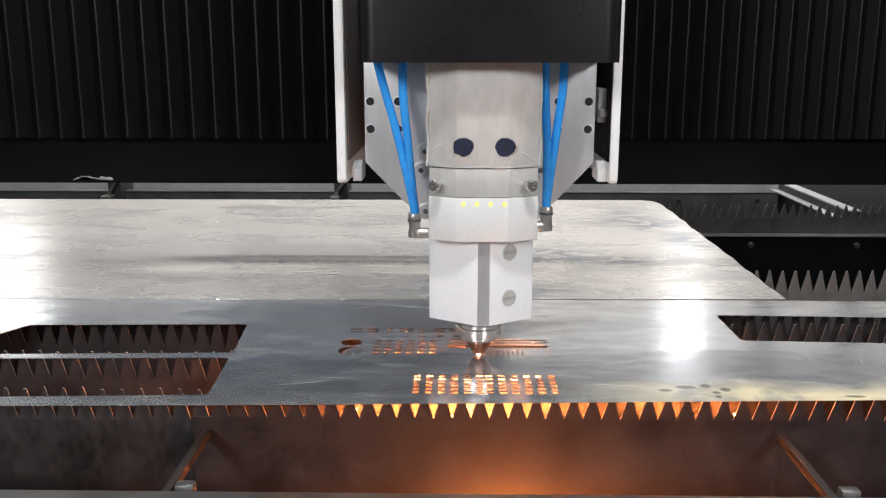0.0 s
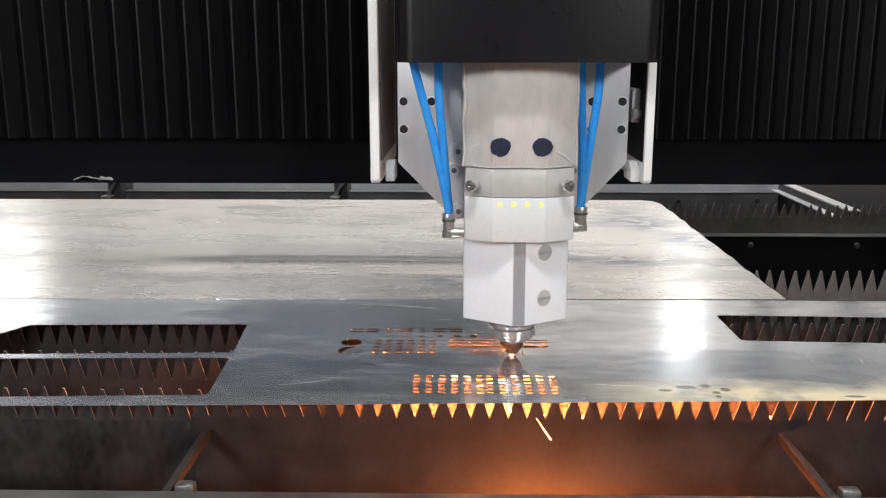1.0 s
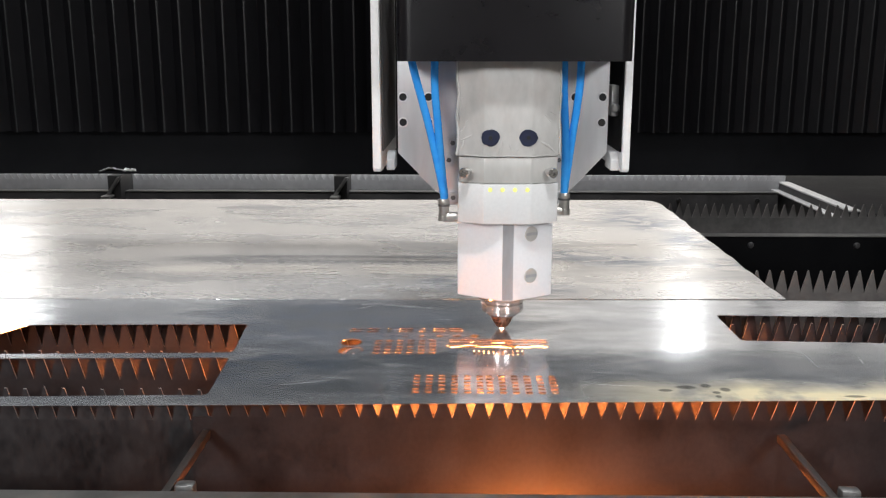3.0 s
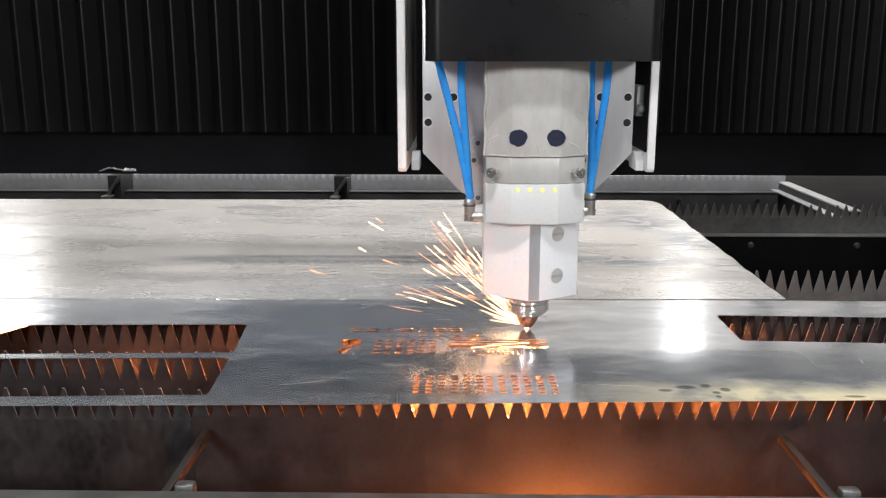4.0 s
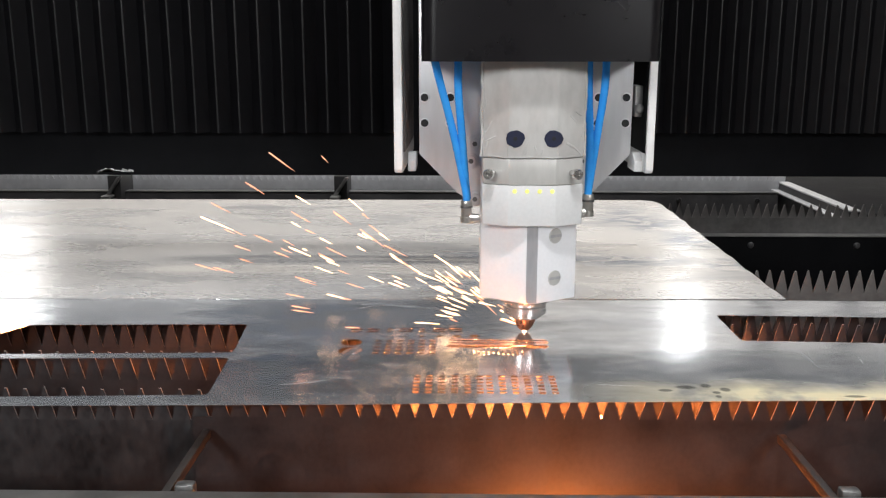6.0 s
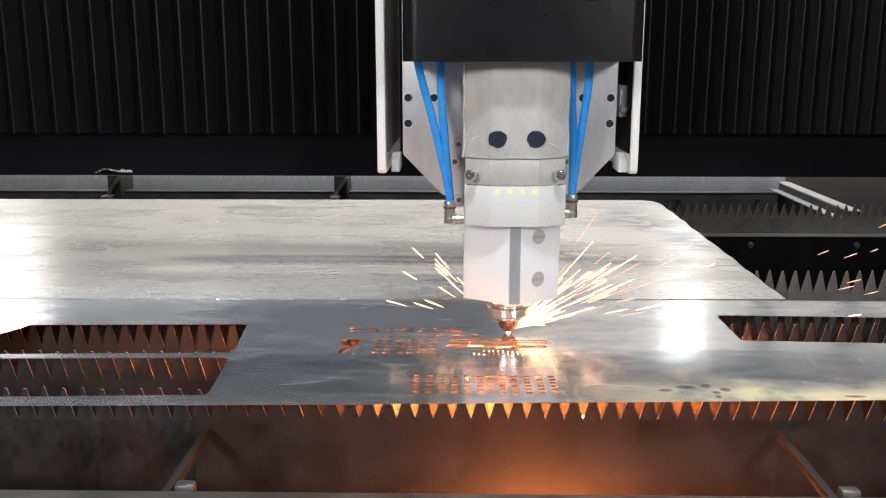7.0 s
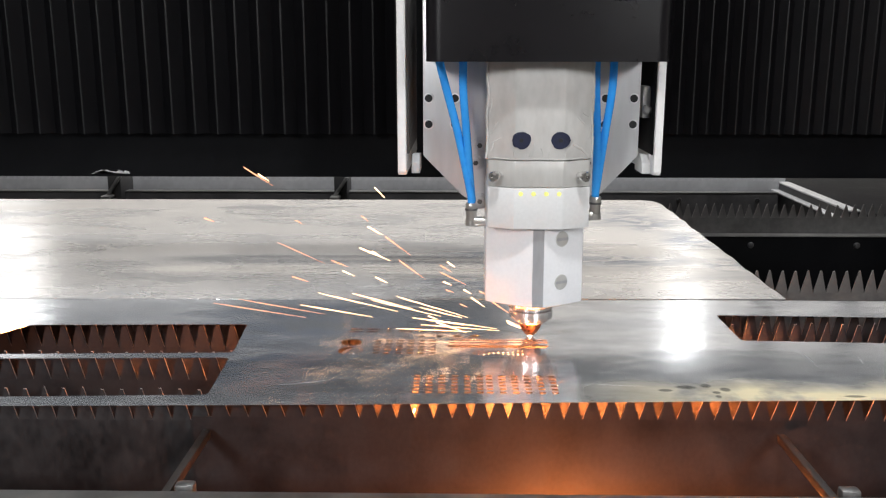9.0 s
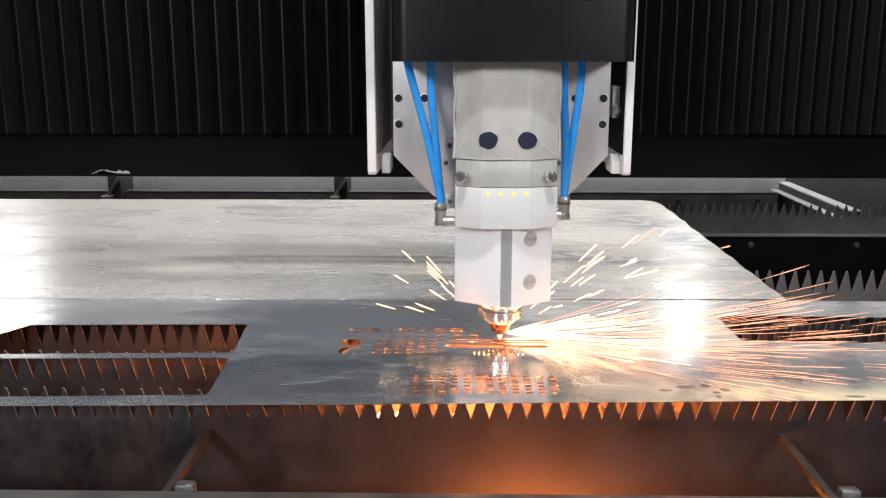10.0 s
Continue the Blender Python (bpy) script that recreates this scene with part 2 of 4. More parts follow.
        # dark oily smudges near the edge
        for sx, sy, rx, ry in SMUDGES:
            sh = nt.nodes.new("ShaderNodeMapping")
            sh.vector_type = "TEXTURE"
            sh.inputs["Location"].default_value, sh.inputs["Scale"].default_value = (sx, sy, 0), (rx, ry, 1)
            nt.links.new(tc.outputs["Object"], sh.inputs["Vector"])
            wob = nt.nodes.new("ShaderNodeVectorMath")
            wob.operation = "LENGTH"
            nt.links.new(sh.outputs[0], wob.inputs[0])
            edge = nt.nodes.new("ShaderNodeMapRange")
            edge.inputs[1].default_value, edge.inputs[2].default_value = 1.1, 0.7
            edge.inputs[4].default_value = 0.75
            nt.links.new(wob.outputs["Value"], edge.inputs[0])
            dm = nt.nodes.new("ShaderNodeMix")
            dm.data_type = "RGBA"
            nt.links.new(edge.outputs[0], dm.inputs[0])
            nt.links.new(colour, dm.inputs[6])
            dm.inputs[7].default_value = (0.12, 0.12, 0.11, 1)
            colour = dm.outputs[2]
        nt.links.new(colour, b.inputs["Base Color"])
    return m


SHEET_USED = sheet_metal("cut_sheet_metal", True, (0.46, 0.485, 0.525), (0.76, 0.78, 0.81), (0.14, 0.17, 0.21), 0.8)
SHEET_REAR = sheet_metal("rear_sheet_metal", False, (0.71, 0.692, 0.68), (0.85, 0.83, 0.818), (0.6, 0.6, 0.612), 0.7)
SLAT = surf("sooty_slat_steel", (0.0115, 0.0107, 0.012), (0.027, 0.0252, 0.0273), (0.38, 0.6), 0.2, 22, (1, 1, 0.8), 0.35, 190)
PALEGREY = surf("pale_grey_steel", (0.48, 0.48, 0.5), (0.62, 0.62, 0.64), (0.35, 0.5), 0.3, 9, (1, 1, 1), 0.3, 70)
LEDGE = surf("bare_worn_ledge", (0.6, 0.6, 0.61), (0.85, 0.85, 0.85), (0.3, 0.5), 0.25, 16, (1, 0.3, 1), 0.2, 90)
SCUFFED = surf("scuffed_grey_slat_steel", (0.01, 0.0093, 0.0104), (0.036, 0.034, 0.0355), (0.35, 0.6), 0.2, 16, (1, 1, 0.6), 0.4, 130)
# paler tones that stand in for the light on the rear of the bed
GREYBEAM = surf("lightened_beam_paint", (0.035, 0.034, 0.035), (0.07, 0.068, 0.069), (0.4, 0.6), 0.0, 12, (1, 1, 1), 0.3, 80)
PALESLAT = surf("lightened_slat_steel", (0.12, 0.116, 0.113), (0.22, 0.212, 0.207), (0.4, 0.6), 0.1, 14, (1, 1, 1), 0.4, 90)
GREYSLAT = surf("grey_slat_steel", (0.075, 0.07, 0.068), (0.15, 0.138, 0.132), (0.4, 0.6), 0.3, 14, (1, 1, 1), 0.4, 90)
PIPING = surf("lighter_fold_edge", (0.002, 0.002, 0.0022), (0.011, 0.011, 0.012), (0.3, 0.5), 0.0, 9, (1, 1, 0.3), 0.2, 120, 0.2)
CUTEDGE = surf("bare_cut_edge", (0.1, 0.092, 0.09), (0.3, 0.28, 0.275), (0.3, 0.5), 0.6, 60, (1, 1, 1), 0.2, 200)
SIDE = surf("dark_side_paint", (0.006, 0.006, 0.007), (0.014, 0.0136, 0.015), (0.5, 0.7), 0.0, 9, (1, 1, 1), 0.3, 70, 0.12)
BED = surf("dark_bed_paint", (0.018, 0.018, 0.02), (0.05, 0.048, 0.048), (0.4, 0.6), 0.0, 9, (1, 1, 1), 0.3, 70)
RAILM = surf("worn_rail_steel", (0.25, 0.25, 0.25), (0.45, 0.45, 0.44), (0.3, 0.5), 0.9, 9, (1, 1, 1), 0.3, 70)
EDGE = surf("bare_edge_steel", (0.5, 0.5, 0.49), (0.75, 0.75, 0.73), (0.25, 0.4), 0.9, 9, (1, 1, 1), 0.2, 70)
RUST = surf("sooty_rust", (0.007, 0.0055, 0.005), (0.028, 0.02, 0.017), (0.5, 0.8), 0.1, 18, (1, 1, 1), 0.5, 80)
TRAY = surf("slag_tray_steel", (0.06, 0.045, 0.04), (0.2, 0.15, 0.12), (0.5, 0.8), 0.1, 7, (1, 1, 1), 0.5, 40)
BELLOWS = surf("black_bellows_fabric", (0.0021, 0.002, 0.0024), (0.0039, 0.0038, 0.0045), (0.35, 0.5), 0.0, 12, (1, 1, 0.4), 0.2, 180, 0.1)
BEAM = surf("black_beam_paint", (0.0026, 0.0027, 0.0032), (0.005, 0.0051, 0.0058), (0.45, 0.6), 0.0, 10, (1, 1, 1), 0.2, 120, 0.05)
COVER = surf("satin_black_cover", (0.0042, 0.0037, 0.0047), (0.0058, 0.0053, 0.0066), (0.26, 0.3), 0.0, 10, (1, 1, 1), 0.0, 40, 0.28)
WHITE = surf("white_powder_coat", (0.74, 0.73, 0.72), (0.82, 0.81, 0.8), (0.35, 0.45), 0.0, 10, (1, 1, 1), 0.15, 220)
BLOCK = surf("white_anodised_block", (0.78, 0.78, 0.8), (0.85, 0.85, 0.87), (0.3, 0.4), 0.0, 10, (1, 1, 1), 0.1, 250)
CAPM = surf("pale_grey_cap", (0.62, 0.62, 0.62), (0.7, 0.7, 0.7), (0.3, 0.42), 0.0, 10, (1, 1, 1), 0.1, 250)
CHAMF = surf("grey_chamfer", (0.4, 0.4, 0.42), (0.5, 0.5, 0.52), (0.3, 0.4), 0.5, 20, (1, 1, 0.2), 0.1, 250)
TAPE = surf("masking_tape", (0.42, 0.41, 0.396), (0.54, 0.528, 0.512), (0.4, 0.6), 0.0, 25, (1, 1, 0.5), 0.5, 110)
PLATE = surf("brushed_aluminium", (0.52, 0.52, 0.53), (0.62, 0.62, 0.63), (0.32, 0.45), 0.25, 10, (1, 1, 0.2), 0.15, 120)
DRAWER = surf("pale_anodised_drawer", (0.5, 0.49, 0.47), (0.6, 0.59, 0.57), (0.3, 0.42), 0.3, 12, (1, 1, 0.3), 0.1, 150)
STEEL = surf("bright_steel", (0.5, 0.49, 0.48), (0.7, 0.69, 0.68), (0.16, 0.3), 1.0, 30, (1, 1, 1), 0.15, 200)
RINGM = surf("satin_turned_steel", (0.62, 0.6, 0.58), (0.78, 0.76, 0.74), (0.2, 0.3), 0.8, 30, (1, 1, 3), 0.15, 220)
CHROME = surf("nickel_plated", (0.5, 0.48, 0.45), (0.66, 0.64, 0.61), (0.3, 0.42), 1.0, 30, (1, 1, 1), 0.1, 200)
COPPER = surf("worn_copper", (0.6, 0.27, 0.17), (0.8, 0.42, 0.28), (0.2, 0.4), 1.0, 60, (1, 1, 1), 0.2, 300)
HOLE = surf("dark_bore", (0.008, 0.008, 0.009), (0.015, 0.015, 0.016), (0.6, 0.8), 0.0)
INK = surf("blue_black_plug", (0.004, 0.006, 0.022), (0.008, 0.013, 0.045), (0.35, 0.5), 0.0, 60, (1, 1, 1), 0.4, 200)
TUBE = surf("blue_polyurethane", (0.025, 0.3, 0.9), (0.05, 0.4, 0.96), (0.15, 0.22), 0.0, 15, (1, 1, 1), 0.0, 100)
DARKST = surf("oiled_dark_steel", (0.1, 0.1, 0.1), (0.2, 0.195, 0.19), (0.35, 0.5), 0.7, 20, (1, 1, 1), 0.2, 150)
CONCRETE = surf("hall_floor_concrete", (0.22, 0.22, 0.22), (0.32, 0.32, 0.31), (0.5, 0.7), 0.0, 1.2, (1, 1, 1), 0.3, 30)
PLASTER = surf("hall_wall_paint", (0.72, 0.7, 0.67), (0.8, 0.78, 0.75), (0.6, 0.8), 0.0, 0.8, (1, 1, 1), 0.2, 20)
SCRATCH = surf("bare_scratch", (0.6, 0.61, 0.63), (0.76, 0.77, 0.78), (0.35, 0.5), 0.6, 40, (1, 1, 1), 0.0, 200)
DARKWALL = surf("grey_blue_wall_tone", (0.06, 0.07, 0.086), (0.095, 0.108, 0.128), (0.5, 0.7), 0.0, 0.9, (1, 1, 1), 0.2, 20)
MIDGREY = surf("mid_grey_paint", (0.36, 0.37, 0.38), (0.45, 0.46, 0.47), (0.5, 0.7), 0.0, 0.9, (1, 1, 1), 0.2, 20)
LED = glow("lit_yellow_led", (1.0, 1.0, 0.28), 1.0)
SLAG = glow("cooling_slag_glow", (1.0, 0.52, 0.22), 9.0)
HOT = glow("white_hot_spark", (1.0, 0.58, 0.3), 7.0)
WARM = glow("orange_spark", (1.0, 0.4, 0.22), 2.2)
# dim streak colour that imitates the hazy glow round the bursts
FAINT = glow("faint_haze_glow", (1.0, 0.42, 0.24), 0.9)
MOLTEN = glow("molten_metal_spray", (1.0, 0.25, 0.055), 550.0)
FLAME = glow("cutting_flame_light", (1.0, 0.72, 0.5), 14.0)


# ---- mesh helpers ----
def box(bm, x0, x1, y0, y1, z0, z1, bev=0.0):
    """A box into bm; its edges rounded by bev."""
    vs = [bm.verts.new(p) for p in ((x0, y0, z0), (x1, y0, z0), (x1, y1, z0), (x0, y1, z0),
                                    (x0, y0, z1), (x1, y0, z1), (x1, y1, z1), (x0, y1, z1))]
    fs = [bm.faces.new([vs[i] for i in f]) for f in ((3, 2, 1, 0), (4, 5, 6, 7), (0, 1, 5, 4), (1, 2, 6, 5), (2, 3, 7, 6), (3, 0, 4, 7))]
    if bev:
        es = list({e for f in fs for e in f.edges})
        bmesh.ops.bevel(bm, geom=es, offset=bev, segments=2, profile=0.5, affect="EDGES")
    return bm


def prism(bm, poly, lo, hi, axis="z", bev=0.0):
    """A polygon (two coordinates) drawn out along an axis from lo to hi."""
    def p3(a, b, c):
        return {"z": (a, b, c), "y": (a, c, b), "x": (c, a, b)}[axis]
    n = len(poly)
    v0 = [bm.verts.new(p3(a, b, lo)) for a, b in poly]
    v1 = [bm.verts.new(p3(a, b, hi)) for a, b in poly]
    fs = [bm.faces.new(v0[::-1]), bm.faces.new(v1)]
    for i in range(n):
        fs.append(bm.faces.new((v0[i], v0[(i + 1) % n], v1[(i + 1) % n], v1[i])))
    if bev:
        bmesh.ops.bevel(bm, geom=list({e for f in fs for e in f.edges}), offset=bev, segments=2, profile=0.5, affect="EDGES")
    bmesh.ops.recalc_face_normals(bm, faces=bm.faces[:])
    return bm


def lathe(bm, profile, centre, axis="z", seg=28):
    """A profile of (radius, height) turned round an axis through centre."""
    cx, cy, cz = centre
    rings = []
    for r, h in profile:
        ring = []
        for k in range(seg):
            a = 2 * math.pi * k / seg
            u, v = r * math.cos(a), r * math.sin(a)
            ring.append(bm.verts.new({"z": (cx + u, cy + v, cz + h), "y": (cx + u, cy + h, cz + v), "x": (cx + h, cy + u, cz + v)}[axis]))
        rings.append(ring)
    for a, b in zip(rings, rings[1:]):
        for k in range(seg):
            bm.faces.new((a[k], a[(k + 1) % seg], b[(k + 1) % seg], b[k]))
    bm.faces.new(rings[0][::-1])
    bm.faces.new(rings[-1])
    bmesh.ops.recalc_face_normals(bm, faces=bm.faces[:])
    for f in bm.faces:
        f.smooth = True
    return bm


def tube(bm, pts, r, seg=12, steps=10):
    """A round tube along a smooth line through pts."""
    pts = [Vector(p) for p in pts]
    line = []
    for i in range(len(pts) - 1):
        p0, p1, p2, p3 = pts[max(i - 1, 0)], pts[i], pts[i + 1], pts[min(i + 2, len(pts) - 1)]
        for k in range(steps):
            u = k / steps
            line.append(0.5 * (2 * p1 + (p2 - p0) * u + (2 * p0 - 5 * p1 + 4 * p2 - p3) * u * u + (3 * p1 - p0 - 3 * p2 + p3) * u ** 3))
    line.append(pts[-1])
    rings = []
    for i, p in enumerate(line):
        d = (line[min(i + 1, len(line) - 1)] - line[max(i - 1, 0)]).normalized()
        s = d.cross(Vector((0, 1, 0.01))).normalized()
        q = d.cross(s)
        rings.append([bm.verts.new(p + r * (s * math.cos(2 * math.pi * k / seg) + q * math.sin(2 * math.pi * k / seg))) for k in range(seg)])
    for a, b in zip(rings, rings[1:]):
        for k in range(seg):
            bm.faces.new((a[k], a[(k + 1) % seg], b[(k + 1) % seg], b[k])).smooth = True
    bm.faces.new(rings[0])
    bm.faces.new(rings[-1])
    bmesh.ops.recalc_face_normals(bm, faces=bm.faces[:])
    return bm


def part(name, bm, material, parent=None, label=""):
    me = bpy.data.meshes.new(name)
    bm.to_mesh(me)
    bm.free()
    me.materials.append(material)
    if name not in ("tape_crease", "air_hose"):
        me.set_sharp_from_angle(angle=math.radians(38))
    ob = new(name, me)
    ob.parent = parent
    return tagged(ob, label)


def B():
    return bmesh.new()


# ---- hall round the machine ----
def hall():
    tagged(part("ground", box(B(), -6, 6, -5, 10, -1.0, -0.9), CONCRETE), "grey concrete workshop floor", "floor", kind="structure")
    # unseen wall, toned dark so that the sheets mirror less light
    tagged(part("wall_north", box(B(), -6, 6, 9.0, 9.2, -0.9, 4.5), DARKWALL), "unseen grey-blue wall, dark for its reflection", "wall", kind="structure")
    # panels and bars added out of view only to shape the sheets' reflections
    tagged(part("low_reflector", box(B(), -6, 6, 8.96, 8.999, -0.9, 1.75), PLASTER), "unseen pale panel mirrored in the sheets", "wall", kind="structure")
    tagged(part("pale_reflector", box(B(), 0.5, 5.6, 8.94, 8.998, 1.751, 2.9), PLASTER), "added pale panel mirrored in the cut sheet", "door", kind="structure")
    for x in (3.15, 4.02):
        part("reflection_bar", box(B(), x - 0.1, x + 0.1, 8.9, 8.939, 1.751, 2.9, 0.004), BED, bpy.data.objects["pale_reflector"], "dark bar added for a stripe in the reflection")
    tagged(part("grey_reflector", box(B(), -5.2, -2.4, 8.94, 8.998, 1.751, 2.4), MIDGREY), "added grey panel mirrored in the cut sheet", "door", kind="structure")
    tagged(part("wall_south", box(B(), -6, 6, -5.2, -5, -0.9, 4.5), PLASTER), "plain pale workshop wall", "wall", kind="structure")
    tagged(part("wall_west", box(B(), -6.2, -6, -5, 9.0, -0.9, 4.5), PLASTER), "plain pale workshop wall", "wall", kind="structure")
    tagged(part("wall_east", box(B(), 6, 6.2, -5, 9.0, -0.9, 4.5), PLASTER), "plain pale workshop wall", "wall", kind="structure")
    tagged(part("ceiling", box(B(), -6, 6, -5, 9.0, 4.5, 4.6), PLASTER), "plain pale workshop ceiling", "ceiling", kind="structure")


hall()


# ---- cutting bed ----
PITCH = 0.02


def slat(y, tip_x, x0, x1, label, mat, pitch=PITCH, depth=0.0325, lap=0.0):
    """A support slat: a thin upright plate with a row of triangular teeth on its upper edge."""
    st = tagged(new("support_slat"), label, "slat", "slats of the cutting bed")
    k0, k1 = math.ceil((x0 - tip_x) / pitch), math.floor((x1 - tip_x) / pitch)
    rng = random.Random(int(y * 1000 + k0))
    part("slat_body", box(B(), tip_x + k0 * pitch - pitch / 2 - lap, tip_x + k1 * pitch + pitch / 2, y - 0.0009, y + 0.0009, -0.135, -depth), mat, st)
    shapes = []
    for v in range(4):
        bm = B()
        w = 0.0006 + 0.0003 * v
        prism(bm, [(-pitch / 2, -depth), (pitch / 2, -depth), (w, -0.0012 - 0.0008 * v), (-w, -0.001 - 0.0008 * v)], -0.0009, 0.0009, "y")
        bm.normal_update()
        for f in bm.faces:
            f.material_index = (2 if f.normal.z > 0.9 else 1) if abs(f.normal.y) < 0.5 and f.normal.z > 0 else 0
        me = bpy.data.meshes.new("tooth")
        bm.to_mesh(me)
        bm.free()
        me.materials.append(mat)
        me.materials.append(CUTEDGE)
        me.materials.append(EDGE)
        shapes.append(me)
    for k in range(k0, k1 + 1):
        ob = new("tooth", rng.choice(shapes))
        ob.parent = st
        ob.location = (tip_x + k * pitch, y, 0)
    return st


def cutting_bed():
    sooty = "sooty toothed steel slat standing in the cutting bed"
    paler = "grey toothed steel slat, tone lightened, standing in the cutting bed"
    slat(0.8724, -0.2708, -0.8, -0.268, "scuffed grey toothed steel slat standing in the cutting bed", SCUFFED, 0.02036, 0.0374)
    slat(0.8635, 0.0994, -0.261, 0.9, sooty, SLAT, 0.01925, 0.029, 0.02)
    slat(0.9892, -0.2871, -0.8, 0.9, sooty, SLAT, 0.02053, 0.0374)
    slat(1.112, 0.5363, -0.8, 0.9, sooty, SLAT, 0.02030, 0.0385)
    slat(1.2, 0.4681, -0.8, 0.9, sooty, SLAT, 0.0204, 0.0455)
    # rear slats are coloured lighter in place of light falling there
    slat(1.4015, 0.6631, -0.8, 0.9, paler, GREYSLAT, 0.02045, 0.0388)
    slat(2.038, 0.7477, -1.3, 1.05, paler, PALESLAT, 0.02008, 0.0342)
    slat(2.537, 0.6216, -1.4, 0.915, paler, PALEGREY, PITCH, 0.02)
    bed = tagged(new("bed_frame"), "black painted steel frame of the cutting bed", "machine frame")
    part("front_rail", box(B(), -1.8, 0.9, 0.5, 0.7245, -0.1, -0.04, 0.002), DARKST, bed)
    for x0, x1 in ((-0.267, -0.255), (0.3245, 0.3365)):
        bar = part("divider_bar", box(B(), x0 + 0.002, x1 - 0.002, 0.71, 0.858, -0.05, -0.041, 0.001), RUST, bed, "rusty brown divider bar")
        # plate kept below view, there to hold the molten glow between the bars
        part("divider_plate", box(B(), x0 + 0.004, x1 - 0.004, 0.53, 0.858, -0.45, -0.16), BED, bed)
        part("divider_foot", box(B(), x1 + 0.001, x1 + 0.019, 0.7255, 0.738, -0.06, -0.036, 0.003), DARKST, bar)
    for y, top, x1 in ((1.97, -0.0627, 1.05), (2.47, -0.043, 0.886)):
        beam = part("cross_beam", box(B(), -1.8, x1, y, y + 0.03, -0.3, top - 0.003, 0.001), BEAM if y < 2 else GREYBEAM, bed, "matt black cross beam with bolts")
        part("beam_lip", box(B(), -1.8, x1, y - 0.001, y + 0.03, top - 0.002, top, 0.0005), RAILM, beam, "bare worn steel lip")
        for bx in ((0.654, 0.89) if y < 2 else (0.612, 0.829, 0.395, 0.178)):
            bm = lathe(B(), [(0.007, 0), (0.007, -0.002), (0.0055, -0.006), (0.003, -0.0065)], (bx, y, top - 0.021), "y", 14)
            part("bolt", bm, BED, beam)
    # side rail at the far end of the bed with two bright ledges
    side = part("side_rail", box(B(), 0.909, 0.936, 2.066, 2.534, -0.3, -0.0255, 0.001), BED, bed, "dark side rail of the bed")
    part("upper_ledge", box(B(), 0.9065, 0.9355, 2.066, 2.534, -0.025, -0.021, 0.0006), LEDGE, side, "bare worn steel ledge")
    part("lower_ledge", box(B(), 0.8875, 0.9085, 2.066, 2.534, -0.047, -0.043, 0.0006), LEDGE, side, "bare worn steel ledge")
    part("side_wall", box(B(), 0.9365, 1.5, 2.066, 3.2, -0.3, -0.03, 0.002), SIDE, bed)
    part("side_wall", box(B(), 1.06, 1.5, 0.5, 2.06, -0.3, -0.036, 0.002), BEAM, bed)
    part("back_wall", box(B(), -1.8, 0.93, 2.545, 2.6, -0.3, -0.006, 0.002), PALEGREY, bed)
    for bx in (-0.958, -0.328):
        d = part("divider_plate", box(B(), bx - 0.018, bx + 0.018, 2.44, 2.535, -0.2, 0.004, 0.001), BED, bed, "matt black divider plate")
        part("strut", prism(B(), [(bx + 0.014, 0.002), (bx + 0.024, 0.002), (bx - 0.008, -0.046), (bx - 0.02, -0.046)], 2.425, 2.437, "y", 0.001), RAILM, d, "worn diagonal strut")
        part("clamp", box(B(), bx - 0.026, bx + 0.0, 2.40, 2.439, -0.056, -0.047, 0.003), RAILM, d)
    part("left_wall", box(B(), -1.88, -1.8, 0.5, 2.7, -0.9, -0.01, 0.002), BED, bed)
    part("right_wall", box(B(), 0.93, 1.0, 0.5, 2.7, -0.9, -0.301, 0.002), BED, bed)
    part("front_wall", box(B(), -1.8, 0.93, 0.5, 0.53, -0.9, -0.101, 0.002), BED, bed)
    part("rear_wall", box(B(), -1.8, 0.93, 2.66, 2.7, -0.9, -0.301, 0.002), BED, bed)
    # plate added under the bed to keep the spray's glow off its rear
    part("light_stop", box(B(), -1.8, 0.918, 1.31, 1.32, -0.4499, -0.1), BED, bed)
    part("slag_tray", box(B(), -1.8, 0.93, 0.53, 2.66, -0.47, -0.45), TRAY, bed, "scorched brown slag tray")


cutting_bed()


# ---- sheets ----
def rounded(poly, r=0.0, n=4):
    """The polygon with its corners rounded by r."""
    if not r:
        return poly
    out = []
    m = len(poly)
    for i in range(m):
        p, a, b = Vector(poly[i]), Vector(poly[i - 1]), Vector(poly[(i + 1) % m])
        u, v = (a - p).normalized(), (b - p).normalized()
        p0, p1 = p + u * r, p + v * r
        for k in range(n + 1):
            s = k / n
            q = (1 - s) ** 2 * p0 + 2 * s * (1 - s) * p + s * s * p1
            out.append((q.x, q.y))
    return out


def pierced_sheet(name, outline, holes, thick, material):
    """A flat sheet with openings that go right through it; top face at z = 0."""
    cu = bpy.data.curves.new(name, "CURVE")
    cu.dimensions, cu.fill_mode, cu.extrude = "2D", "BOTH", thick / 2
    for poly in [outline] + holes:
        sp = cu.splines.new("POLY")
        sp.points.add(len(poly) - 1)
        for p, (x, y) in zip(sp.points, poly):
            p.co = (x, y, 0, 1)
        sp.use_cyclic_u = True
    tmp = new("outline", cu)
    me = bpy.data.meshes.new_from_object(tmp.evaluated_get(bpy.context.evaluated_depsgraph_get()))
    bpy.data.objects.remove(tmp)
    me.name = name
    me.transform(Matrix.Translation((0, 0, -thick / 2)))
    me.materials.clear()
    me.materials.append(material)
    return new(name, me)


def rect(cx, cy, w, d):
    return [(cx - w / 2, cy - d / 2), (cx + w / 2, cy - d / 2), (cx + w / 2, cy + d / 2), (cx - w / 2, cy + d / 2)]


